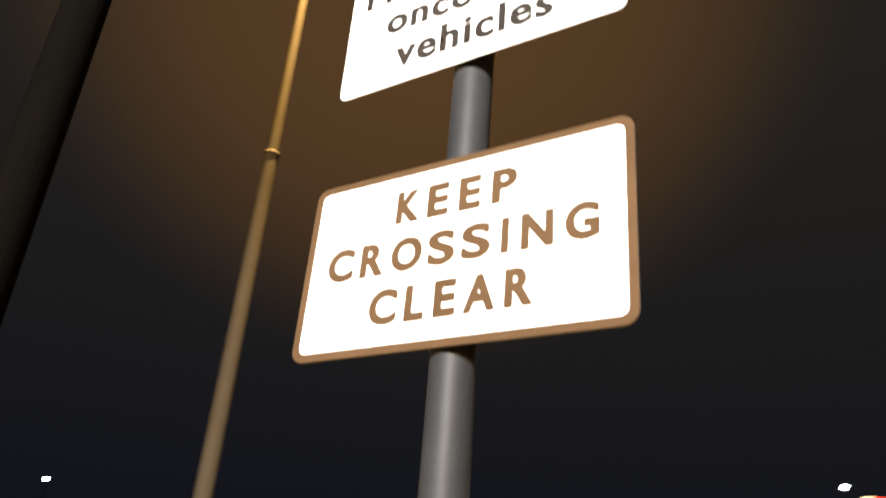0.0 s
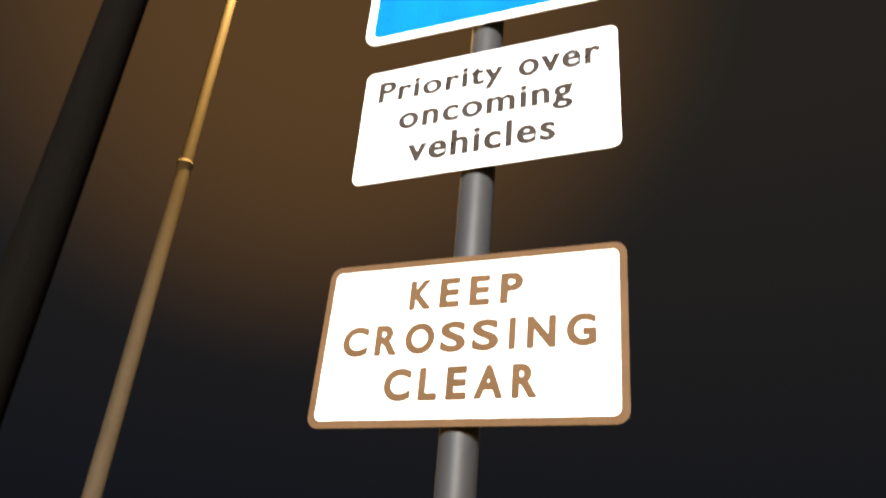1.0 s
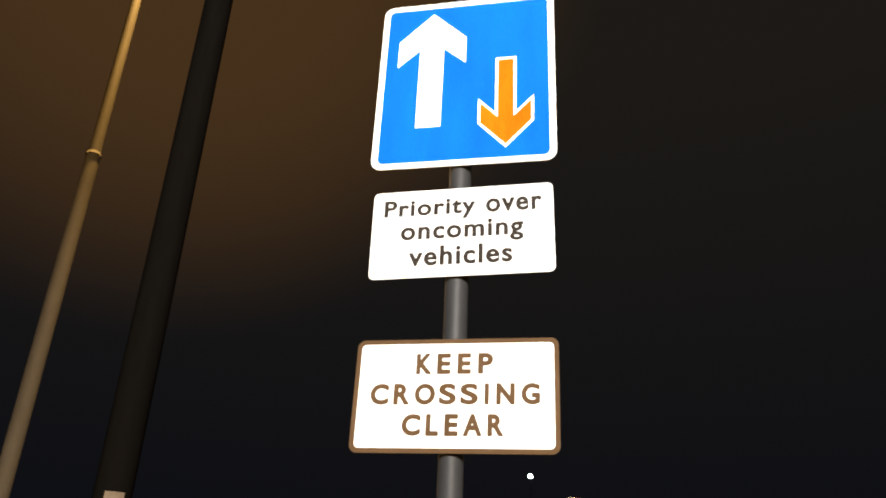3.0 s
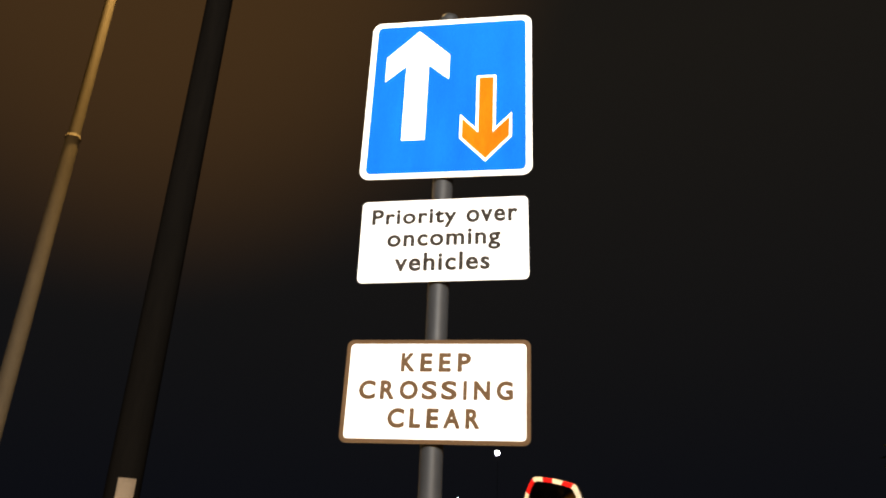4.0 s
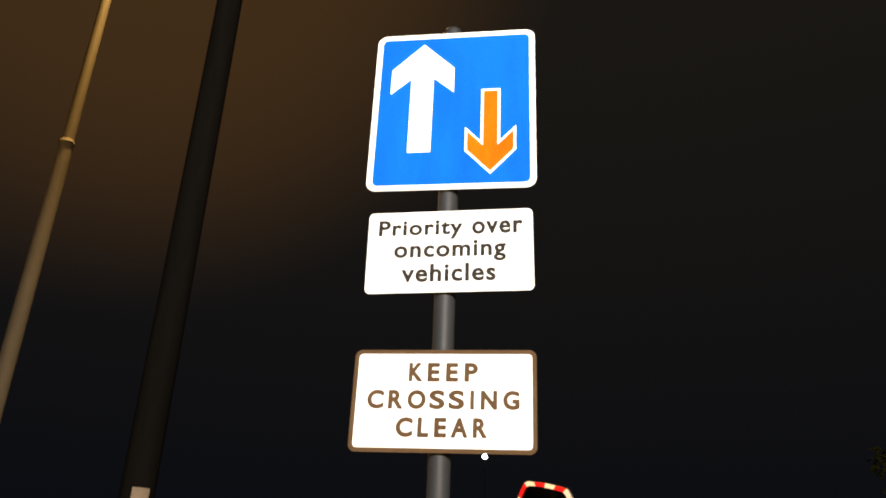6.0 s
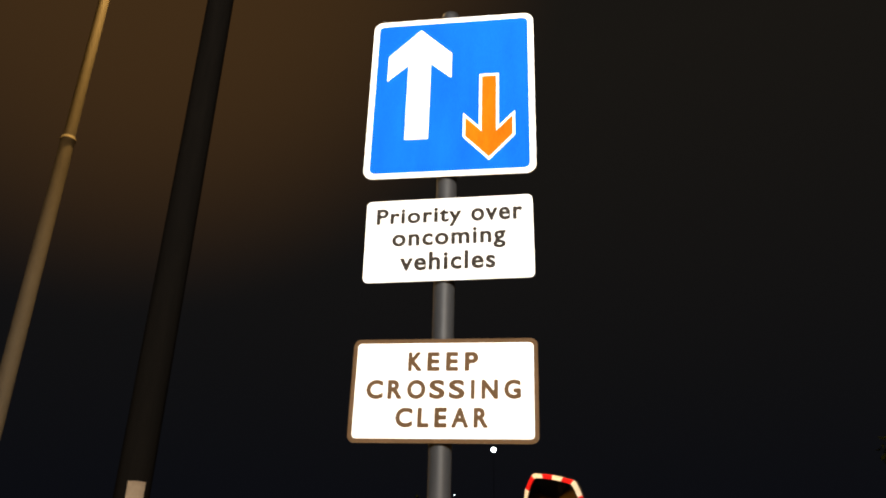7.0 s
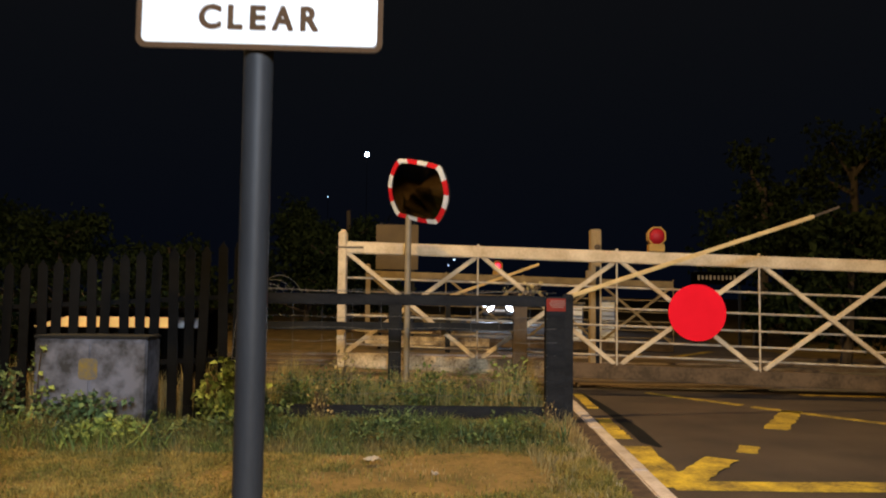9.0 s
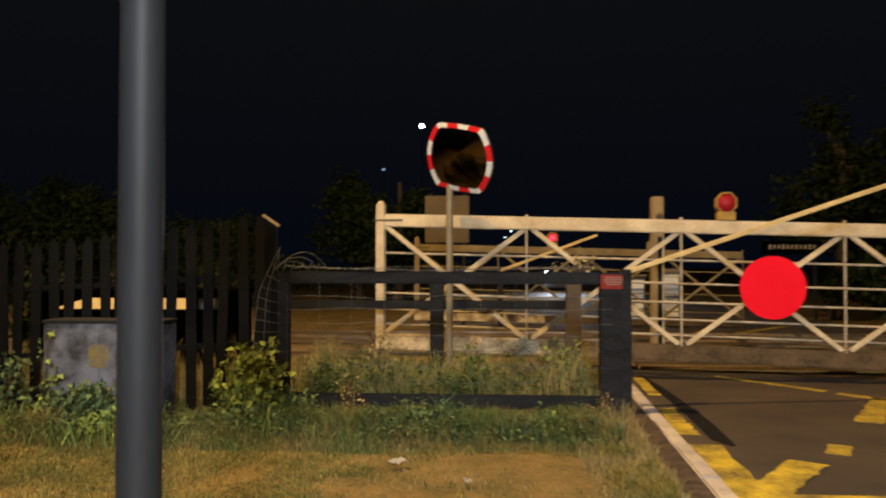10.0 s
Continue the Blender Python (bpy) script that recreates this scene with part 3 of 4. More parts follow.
# ---- crossing gates ----
def gate(at, turn, label, panels, droop, step, lit, disc, CREAM, IRON):
    """A white timber crossing gate; local x runs along it from the free end, front is -y."""
    g = thing("crossing_gate", at, label, "gate", "gates of the level crossing", turn=turn)
    L = panels * step

    def zz(x, z):
        return z - droop * x

    bm = bmesh.new()
    box(bm, (0, 0, 1.26), (0.105, 0.12, 1.62), 0.012)
    rod(bm, (0, 0, 2.06), (0, 0, 2.10), 0.050, 0.03, 12)
    part("end_post", bm, CREAM, g)
    bm = bmesh.new()
    beam(bm, (0.055, 0, zz(0, 1.866)), (L, 0, zz(L, 1.848)), 0.152, 0.11, 0.012)
    top = part("top_rail", bm, CREAM, g)
    bm = bmesh.new()
    box(bm, (0.10, -0.058, zz(0.1, 1.866)), (0.36, 0.008, 0.022), 0.002)
    part("strap", bm, BROWNPOST, top, "rusty iron strap")
    bm = bmesh.new()
    beam(bm, (-0.05, 0, zz(0, 0.40)), (2.75, 0, zz(2.75, 0.40)), 0.19, 0.11, 0.012)
    part("bottom_rail", bm, CREAM_DIRTY, g, "stained bottom rail")
    # rest of the bottom rail, a separate length in duller brown
    bm = bmesh.new()
    beam(bm, (2.754, 0, zz(2.754, 0.40)), (L, 0, zz(L, 0.40)), 0.19, 0.108, 0.012)
    part("bottom_rail", bm, BROWNRAIL, g, "dull brown bottom rail")
    for i in range(panels):
        a, b = i * step + 0.06, (i + 1) * step
        for s, (p, q) in enumerate((((a, 1.80), (b - 0.03, 0.50)), ((b - 0.03, 1.79), (a, 0.50)))):
            bm = bmesh.new()
            beam(bm, (p[0], 0.03 * s - 0.015, zz(*p)), (q[0], 0.03 * s - 0.015, zz(*q)), 0.054, 0.045, 0.006)
            part("brace", bm, CREAM, g)
        bm = bmesh.new()
        rod(bm, (b, -0.035, zz(b, 0.45)), (b, -0.035, zz(b, 1.81)), 0.012, seg=8)
        bmesh.ops.create_icosphere(bm, subdivisions=1, radius=0.025, matrix=Matrix.Translation((b, -0.03, zz(b, 1.945))))
        part("tie_rod", bm, IRON, g)
    for z in (1.47, 1.20, 0.98, 0.78, 0.60):
        bm = bmesh.new()
        rod(bm, (0.05, 0.045, zz(0, z)), (L, 0.045, zz(L, z)), 0.013, seg=8)
        part("wire_rail", bm, IRON, g)
    if disc:
        bm = bmesh.new()
        rod(bm, (disc, -0.115, zz(disc, 1.188)), (disc, -0.10, zz(disc, 1.188)), 0.356, seg=64)
        d = smooth(part("target_disc", bm, RED, g, "bright red round target disc"))
        bm = bmesh.new()
        beam(bm, (disc, -0.08, zz(disc, 0.92)), (disc, -0.08, zz(disc, 1.46)), 0.05, 0.03, 0.004)
        part("disc_batten", bm, CREAM, d)
    lx = lit[0]
    bm = bmesh.new()
    box(bm, (lx, 0, zz(lx, 1.866) + 0.125), (0.20, 0.13, 0.10), 0.008)
    base = part("lamp_base", bm, YELLOW, g, "yellow lamp base")
    lz = zz(lx, 1.866) + 0.275
    octo = [(0.120 * math.cos(radians(22.5 + 45 * q)), 0.130 * math.sin(radians(22.5 + 45 * q))) for q in range(8)]
    bm = bmesh.new()
    ring_slab(bm, [(lx + p, lz + q) for p, q in octo], [(lx + p * 0.87, lz + q * 0.87) for p, q in octo], -0.075, 0.07)
    part("lamp_housing", bm, YELLOW, base, "yellow octagonal lamp housing")
    bm = bmesh.new()
    slab(bm, [(lx + p * 0.87, lz + q * 0.87) for p, q in octo], -0.03, 0.06)
    part("lamp_backing", bm, LENS, base, "dark red backing")
    bm = bmesh.new()
    bmesh.ops.create_uvsphere(bm, u_segments=24, v_segments=12, radius=1.0, matrix=Matrix.Translation((lx, -0.035, lz)) @ Matrix.Diagonal((0.062 if lit[1] else 0.106, 0.055, 0.062 if lit[1] else 0.106, 1)))
    smooth(part("lamp_lens", bm, REDGLOW if lit[1] else LENS, base, "lit red lens" if lit[1] else "dull red lens"))
    return g


SLOPE = math.degrees(math.atan2(-0.088, 1.0))
gate((-1.314, 9.10, 0), SLOPE, "cream-white timber level crossing gate with red disc", 6, 0.026, 1.775, (4.05, False), 4.535, CREAM, IRON)
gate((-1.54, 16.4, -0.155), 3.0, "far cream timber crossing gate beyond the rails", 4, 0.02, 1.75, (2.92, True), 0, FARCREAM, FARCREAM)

# timber stop post behind the gate
stop = thing("stop_post", (2.42, 11.0, 0), "tall cream-painted timber gate stop post", "post")
bm = bmesh.new()
box(bm, (0.0, 0, 2.02), (0.165, 0.17, 0.58), 0.012)
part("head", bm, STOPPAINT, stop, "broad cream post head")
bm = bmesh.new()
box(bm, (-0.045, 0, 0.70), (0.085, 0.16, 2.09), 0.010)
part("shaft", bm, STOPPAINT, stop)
# dark strip fills the slot between shaft and rod
bm = bmesh.new()
box(bm, (0.035, 0.03, 0.70), (0.068, 0.09, 2.08), 0.006)
part("slot_fill", bm, TIMBER, stop, "dark strip filling the slot")
bm = bmesh.new()
rod(bm, (0.085, -0.02, -0.2), (0.085, -0.02, 1.745), 0.014, seg=10)
part("tie_rod", bm, IRON, stop, "thin pale rod")
bm = bmesh.new()
bmesh.ops.create_icosphere(bm, subdivisions=2, radius=1.0, matrix=Matrix.Translation((0.02, -0.088, 2.03)) @ Matrix.Diagonal((0.055, 0.02, 0.045, 1)))
smooth(part("hook", bm, BROWNPOST, stop, "rusty iron hook plate"))
bm = bmesh.new()
box(bm, (-0.11, -0.02, 1.60), (0.07, 0.10, 0.13), 0.006)
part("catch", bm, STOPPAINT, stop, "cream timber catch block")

# raised arm beside the fence
arm = thing("raised_arm", (1.29, 6.95, 0), "raised pale timber arm pivoted behind the fence post", "barrier arm")
bm = bmesh.new()
beam(bm, (-0.02, 0, 1.25), (2.79, 0.42, 2.175), 0.044, 0.045, 0.008)
part("boom", bm, BOOM, arm)
bm = bmesh.new()
beam(bm, (2.77, 0.417, 2.168), (3.10, 0.465, 2.29), 0.026, 0.02, 0.004)
part("tip", bm, BROWNPOST, arm, "bare weathered tip")
bm = bmesh.new()
box(bm, (-0.02, 0.0, 0.60), (0.10, 0.09, 1.36), 0.01)
part("pivot_post", bm, TIMBER, arm, "dark pivot post")
far_arm = thing("raised_arm", (2.0, 15.9, 0), "raised pale timber arm beside the far gate", "barrier arm")
bm = bmesh.new()
beam(bm, (-1.75, 0, 1.22), (0.25, 0.1, 1.96), 0.06, 0.05, 0.01)
part("boom", bm, BOOM, far_arm)
bm = bmesh.new()
box(bm, (-1.75, 0.06, 0.58), (0.11, 0.09, 1.4), 0.01)
part("pivot_post", bm, TIMBER, far_arm, "dark pivot post")

# ---- convex traffic mirror ----
mirror = thing("traffic_mirror", (-0.446, 8.58, 0), "convex traffic mirror with red and white rim", "mirror")
bm = bmesh.new()
rod(bm, (0, 0, -0.2), (0, 0, 2.55), 0.038, seg=20)
smooth(part("pole", bm, GALV, mirror))


def barrel(sx, sz, n=64):
    """Outline with nearly straight top and bottom and bulging sides."""
    out = []
    for i in range(n):
        u = 4 * (i + 0.5) / n
        k, f = int(u), 2 * (u - int(u)) - 1
        c = 0.69 * sx
        if k == 0:
            p = (c + (sx - c) * (1 - f * f), 0.95 * sz * f)
        elif k == 1:
            p = (-c * f, sz * (0.95 + 0.05 * (1 - f * f)))
        elif k == 2:
            p = (-c - (sx - c) * (1 - f * f), -0.95 * sz * f)
        else:
            p = (c * f, -sz * (0.95 + 0.05 * (1 - f * f)))
        out.append(p)
    return out


MT = pose(0.115, -0.20, 2.527, 16, 12.5, -32)
bm = bmesh.new()
rim_o, rim_i = barrel(0.448, 0.380), barrel(0.392, 0.332)
cv = [bm.verts.new((0, -0.085, 0))]
rings = []
for f in (0.08, 0.18, 0.3, 0.42, 0.55, 0.7, 0.85, 1.0):
    rings.append([bm.verts.new((x * f, -0.085 + 0.075 * f * f, z * f)) for x, z in rim_i])
for i in range(64):
    j = (i + 1) % 64
    bm.faces.new((cv[0], rings[0][j], rings[0][i]))
    for a, b in zip(rings, rings[1:]):
        bm.faces.new((a[i], a[j], b[j], b[i]))
bmesh.ops.recalc_face_normals(bm, faces=bm.faces[:])
if sum(f.normal.y for f in bm.faces) > 0:
    bmesh.ops.reverse_faces(bm, faces=bm.faces[:])
bm.transform(MT)
glass = smooth(part("mirror_glass", bm, MIRROR, mirror, "dark convex mirror glass"))
bm = bmesh.new()
slab(bm, barrel(0.444, 0.376), 0.012, 0.05)
bm.transform(MT)
part("back_shell", bm, RUBBER, mirror, "black back shell")
for s in range(16):
    bm = bmesh.new()
    idx = [(4 * s + q) % 64 for q in range(5)]
    v = [[bm.verts.new((p[i][0], y, p[i][1])) for i in idx] for p, y in ((rim_o, -0.012), (rim_i, -0.020), (rim_i, 0.012), (rim_o, 0.012))]
    for i in range(4):
        for a, b in ((0, 1), (1, 2), (2, 3), (3, 0)):
            bm.faces.new((v[a][i], v[a][i + 1], v[b][i + 1], v[b][i]))
    bmesh.ops.recalc_face_normals(bm, faces=bm.faces[:])
    bm.transform(MT)
    part("rim_block", bm, WHITETRIM if s % 2 else REDTRIM, mirror)
bm = bmesh.new()
rod(bm, (0.0, 0.0, 2.50), (0.13, -0.15, 2.56), 0.018, seg=10)
part("bracket", bm, GALV, mirror)
bm = bmesh.new()
rod(bm, (0.0, 0.0, 2.34), (0.11, -0.10, 2.44), 0.018, seg=10)
part("bracket", bm, GALV, mirror)

# ---- post and rail fence ----
fence = thing("timber_fence", (0, 6.6, 0), "dark creosoted timber post and rail fence with wire", "fence")
for x, wd, top, material in ((-1.86, 0.12, 1.25, TIMBER), (1.075, 0.185, 1.25, TIMBER)):
    bm = bmesh.new()
    box(bm, (x, 0.0, (top - 0.3) / 2), (wd, 0.16, top + 0.3), 0.014)
    part("post", bm, material, fence)
for z, hh in ((1.205, 0.11), (0.108, 0.125)):
    bm = bmesh.new()
    beam(bm, (-1.80, -0.035, z), (0.985, -0.035, z - 0.005), hh, 0.06, 0.01)
    part("rail", bm, TIMBER, fence)
for i, z in enumerate((0.28, 0.42, 0.55, 0.68, 0.80, 0.92, 1.03, 1.29)):
    bm = bmesh.new()
    p = [Vector((-1.92 + 0.3 * q, -0.075 - 0.01 * math.sin(q + i), z + 0.012 * math.sin(1.7 * q + i * 2))) for q in range(11)]
    wire(bm, p, 0.0018)
    part("wire", bm, WIRE, fence)
for i in range(10):
    bm = bmesh.new()
    x = -1.80 + 0.29 * i
    rod(bm, (x, -0.074, 0.2), (x + 0.01 * math.sin(i * 3), -0.078, 1.16), 0.0011, seg=5)
    part("wire", bm, WIRE, fence)
bm = bmesh.new()
box(bm, (1.075, -0.088, 1.17), (0.19, 0.006, 0.125), 0.002)
tag = tagged(part("notice", bm, REDTAG), "small red notice on the fence post", "notice")
tag.location = (0, 6.6, 0)
for z, a in ((1.208, 0.14), (1.188, 0.16), (1.168, 0.15), (1.148, 0.12)):
    bm = bmesh.new()
    box(bm, (1.09, -0.092, z), (a, 0.002, 0.008))
    part("writing_bar", bm, BAR, tag)
# loose netting at the corner post
net = thing("loose_wire_netting", (-1.90, 6.5, 0), "bent rusty wire netting curling off the corner post", "wire netting")


def bulge(f, s):
    """A point of the netting: f up its height, s out from the post."""
    reach = 0.07 + 0.14 * math.sin(math.pi * min(1.0, f * 0.62 + 0.38)) ** 0.7
    lean = 0.10 * max(0.0, f - 0.72) / 0.28
    return Vector((0.06 + lean * s - reach * s, -0.09 - 0.10 * math.sin(2.2 * s), 0.30 + 1.02 * f + 0.16 * s * f ** 3 + 0.008 * math.sin(9 * f + 3 * s)))


for i in range(13):
    bm = bmesh.new()
    wire(bm, [bulge(i / 12, s) + Vector((0, 0, 0.006 * math.sin(5.1 * i + 4 * s))) for s in (0, 0.2, 0.4, 0.6, 0.8, 1.0)], 0.0020)
    part("wire", bm, WIRE, net)
for s, r in ((1.0, 0.0026), (0.55, 0.0018)):
    bm = bmesh.new()
    wire(bm, [bulge(i / 16, s) for i in range(17)], r)
    part("wire", bm, WIRE, net)
for i in range(4):
    bm = bmesh.new()
    reach = 0.18 + 0.10 * i
    p = [Vector((0.02 + reach * s, -0.05 - 0.02 * i, 1.27 + (0.05 + 0.035 * i) * math.sin(math.pi * s) ** 0.8 + 0.01 * math.sin(7 * s + i))) for s in (0, 0.14, 0.28, 0.42, 0.56, 0.7, 0.85, 1.0)]
    wire(bm, p, 0.0026)
    part("wire", bm, WIRE, net)
for i in range(5):
    bm = bmesh.new()
    x = 0.08 + 0.075 * i
    wire(bm, [(x, -0.06, 1.26), (x + 0.02, -0.07, 1.31), (x + 0.035, -0.08, 1.365 - 0.012 * i)], 0.0022)
    part("wire", bm, WIRE, net)
bm = bmesh.new()
wire(bm, [(0.10 + 0.27 * q, -0.07, 1.305 - 0.035 * math.sin(0.31 * q) + 0.004 * math.sin(2.3 * q)) for q in range(11)], 0.0034)
part("wire", bm, WIRE, net)

back = thing("back_fence", (0, 8.74, 0), "low dark fence with one middle rail behind the mirror", "fence")
for x, wd, material in ((-0.60, 0.16, TIMBER), (0.98, 0.175, BROWNPOST)):
    bm = bmesh.new()
    box(bm, (x, 0, 0.46), (wd, 0.13, 1.46), 0.014)
    part("post", bm, material, back)
bm = bmesh.new()
beam(bm, (-2.4, -0.02, 0.85), (0.95, -0.02, 0.86), 0.10, 0.05, 0.01)
part("rail", bm, TIMBER, back)

# ---- palisade fence, cabinet and box for the amber strip ----
pal = thing("palisade_fence", (0, 6.42, 0), "dark steel palisade fence with pointed pales", "fence")
bm = bmesh.new()
pts = [(-0.046, -1.9), (0.046, -1.9), (0.046, -0.07), (0.018, -0.035), (0.0, 0.0), (-0.018, -0.035), (-0.046, -0.07)]
slab(bm, pts, -0.012, 0.0)
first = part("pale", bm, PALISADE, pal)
for i in range(24):
    x = -2.02 - 0.157 * i
    top = 1.755 - 0.112 * min(2.1, (-2.02 - x)) + 0.012 * math.sin(i * 2.3)
    o = first if i == 0 else first.copy()
    if i:
        scene.collection.objects.link(o)
    o.location = (x, 0, top)
    o.rotation_euler = (radians(0.8 * math.sin(i * 2.9)), radians(1.3 * math.sin(i * 4.1)), radians(4 * math.sin(i * 5.3)))
for z in (1.22, 0.62):
    bm = bmesh.new()
    beam(bm, (-1.98, 0.03, z), (-5.7, 0.03, z - 0.22), 0.045, 0.05, 0.004)
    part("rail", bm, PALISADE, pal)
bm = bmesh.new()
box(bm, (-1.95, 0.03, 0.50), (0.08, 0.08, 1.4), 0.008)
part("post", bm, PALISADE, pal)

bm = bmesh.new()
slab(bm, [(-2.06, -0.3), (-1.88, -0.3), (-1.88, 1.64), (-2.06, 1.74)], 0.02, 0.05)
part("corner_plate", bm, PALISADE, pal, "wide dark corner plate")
# light catching the bent corner top is painted as a pale strip
bm = bmesh.new()
beam(bm, (-1.99, -0.02, 1.752), (-1.846, -0.02, 1.656), 0.022, 0.05, 0.003)
part("bent_tip", bm, IRON, pal, "bent strip made pale for the light on the corner top")

cab = thing("equipment_cabinet", (-3.20, 6.08, 0), "low grimy grey steel cabinet overgrown with weeds", "cabinet")
bm = bmesh.new()
box(bm, (0, 0, 0.39), (1.0, 0.34, 0.86), 0.012)
part("body", bm, CABINET, cab)
bm = bmesh.new()
box(bm, (0, 0, 0.838), (1.02, 0.36, 0.025), 0.006)
part("lid", bm, RUBBER, cab, "dark lid")
for x in (-0.25, 0.25):
    bm = bmesh.new()
    box(bm, (x, -0.176, 0.40), (0.475, 0.012, 0.76), 0.004)
    d = part("door", bm, CABINET, cab)
    bm = bmesh.new()
    box(bm, (x + 0.14 * (1 if x > 0 else -1) * -1, -0.190, 0.22), (0.05, 0.016, 0.035), 0.003)
    part("latch", bm, RUBBER, d)
bm = bmesh.new()
ring = rounded(-0.10, 0.46, 0.07, 0.65, 0.035)
slab(bm, ring, -0.1835, -0.1825)
part("notice", bm, CABINET_STAIN, cab, "faded yellow notice")

# box added to hold a glowing amber strip whose source is unknown
hut = thing("strip_backing_box", (-3.65, 7.6, 0), "dark box added behind the palisade to carry a glowing amber strip", "hut")
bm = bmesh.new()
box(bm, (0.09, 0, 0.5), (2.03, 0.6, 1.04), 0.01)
part("box_body", bm, BLACKPOLE, hut)
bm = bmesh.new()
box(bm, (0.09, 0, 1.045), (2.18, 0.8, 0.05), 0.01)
part("box_top", bm, BLACKPOLE, hut)
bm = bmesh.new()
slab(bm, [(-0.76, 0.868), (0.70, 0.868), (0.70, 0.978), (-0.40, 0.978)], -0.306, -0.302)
part("amber_strip", bm, STRIPGLOW, hut, "glowing amber strip of unknown source")

bm = bmesh.new()
slab(bm, [(0.74, 0.868), (1.0, 0.868), (1.0, 0.978), (0.74, 0.978)], -0.306, -0.302)
part("pale_plate", bm, WHITETRIM, hut, "pale plate beside the amber strip")
# ---- tan board beyond the crossing ----
tan = thing("tan_notice_board", (-0.935, 17.2, 0), "large plain tan board on posts beyond the gate", "board")
bm = bmesh.new()
box(bm, (0, 0, 2.37), (0.99, 0.05, 1.06), 0.01)
part("panel", bm, TAN, tan)
for x in (-0.38, 0.38):
    bm = bmesh.new()
    box(bm, (x, 0.06, 1.4), (0.08, 0.07, 3.1), 0.008)
    part("leg", bm, TIMBER, tan)

# ---- pale steel cabinet beyond the crossing ----
def relay_cabinet(at, w, h, label):
    c = thing("relay_cabinet", at, label, "cabinet", "cabinets beyond the crossing")
    bm = bmesh.new()
    box(bm, (0, 0, h / 2 - 0.02), (w, 0.35, h), 0.015)
    part("body", bm, CABINET, c)
    for q in range(2):
        bm = bmesh.new()
        box(bm, (0, -0.18, h * (0.28 + 0.44 * q)), (w * 0.84, 0.012, h * 0.38), 0.004)
        part("door", bm, WHITETRIM, c)
    bm = bmesh.new()
    box(bm, (0, 0, h), (w + 0.06, 0.42, 0.04), 0.008)
    part("lid", bm, GALV, c)


relay_cabinet((4.13, 17.8, 0), 0.42, 1.24, "pale grey steel relay cabinet beyond the crossing")
relay_cabinet((3.35, 17.9, 0), 0.46, 1.10, "low pale steel relay cabinet beside the stop post")

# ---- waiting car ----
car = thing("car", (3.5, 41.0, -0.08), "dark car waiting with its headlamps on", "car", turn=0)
prof = [(-2.05, 0.32), (-2.1, 0.75), (-1.95, 1.0), (-1.05, 1.10), (-0.45, 1.58), (1.35, 1.60), (2.05, 1.15), (2.15, 0.6), (2.05, 0.32)]
bm = bmesh.new()
a = [bm.verts.new((-0.88 * (0.84 if z > 1.3 else 1), y, z)) for y, z in prof]
b = [bm.verts.new((0.88 * (0.84 if z > 1.3 else 1), y, z)) for y, z in prof]
bm.faces.new(a)
bm.faces.new(b[::-1])
for i in range(len(prof)):
    j = (i + 1) % len(prof)
    bm.faces.new((a[j], a[i], b[i], b[j]))
bmesh.ops.recalc_face_normals(bm, faces=bm.faces[:])
bmesh.ops.bevel(bm, geom=bm.edges[:], offset=0.06, segments=2, affect="EDGES")
smooth(part("body", bm, CARPAINT, car))
bm = bmesh.new()
v = [bm.verts.new(p) for p in ((-0.70, -1.03, 1.14), (0.70, -1.03, 1.14), (0.62, -0.53, 1.54), (-0.62, -0.53, 1.54))]
bm.faces.new(v)
r = bmesh.ops.extrude_face_region(bm, geom=bm.faces[:])
bmesh.ops.translate(bm, verts=[g for g in r["geom"] if isinstance(g, bmesh.types.BMVert)], vec=(0, -0.02, 0.012))
bmesh.ops.recalc_face_normals(bm, faces=bm.faces[:])
part("windscreen", bm, DARKGLASS, car)
# headlamps built oversized: the glare round them is put into their shape
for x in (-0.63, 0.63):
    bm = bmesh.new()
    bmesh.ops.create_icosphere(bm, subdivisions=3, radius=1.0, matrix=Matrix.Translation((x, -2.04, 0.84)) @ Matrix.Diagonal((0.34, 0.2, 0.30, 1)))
    smooth(part("headlamp", bm, HEADGLOW, car, "lit headlamp enlarged by its glare"))
bm = bmesh.new()
box(bm, (0, -2.10, 0.58), (0.52, 0.02, 0.11), 0.004)
part("number_plate", bm, WHITETRIM, car, "blank white number plate")
for x in (-0.80, 0.80):
    for y in (-1.3, 1.35):
        bm = bmesh.new()
        rod(bm, (x - 0.1, y, 0.22), (x + 0.1, y, 0.22), 0.32, seg=24)
        wheel = smooth(part("wheel", bm, RUBBER, car))
        bm = bmesh.new()
        rod(bm, (x - 0.104, y, 0.22), (x + 0.104, y, 0.22), 0.19, seg=16)
        part("rim", bm, GALV, wheel)
for x in (-0.63, 0.63):
    spot("headlamp_light", (3.5 + x, 38.6, 0.78), (3.0 + x * 0.5, 10.0, 0.0), 900, (0.95, 0.97, 1.0), 0.08, 40, 0.8)

# ---- far lamps ----
fl = thing("far_street_lamp", (-5.15, 60.0, 0), "distant white street lamp shining in the dark", "street lamp")
bm = bmesh.new()
rod(bm, (0, 0, -0.3), (0, 0, 12.1), 0.03, 0.012, 12)
part("column", bm, BLACKPOLE, fl)
bm = bmesh.new()
bmesh.ops.create_icosphere(bm, subdivisions=3, radius=1.0, matrix=Matrix.Translation((0, -0.25, 12.2)) @ Matrix.Diagonal((0.16, 0.16, 0.16, 1)))
smooth(part("lantern", bm, LEDGLOW, fl, "bright white lantern"))

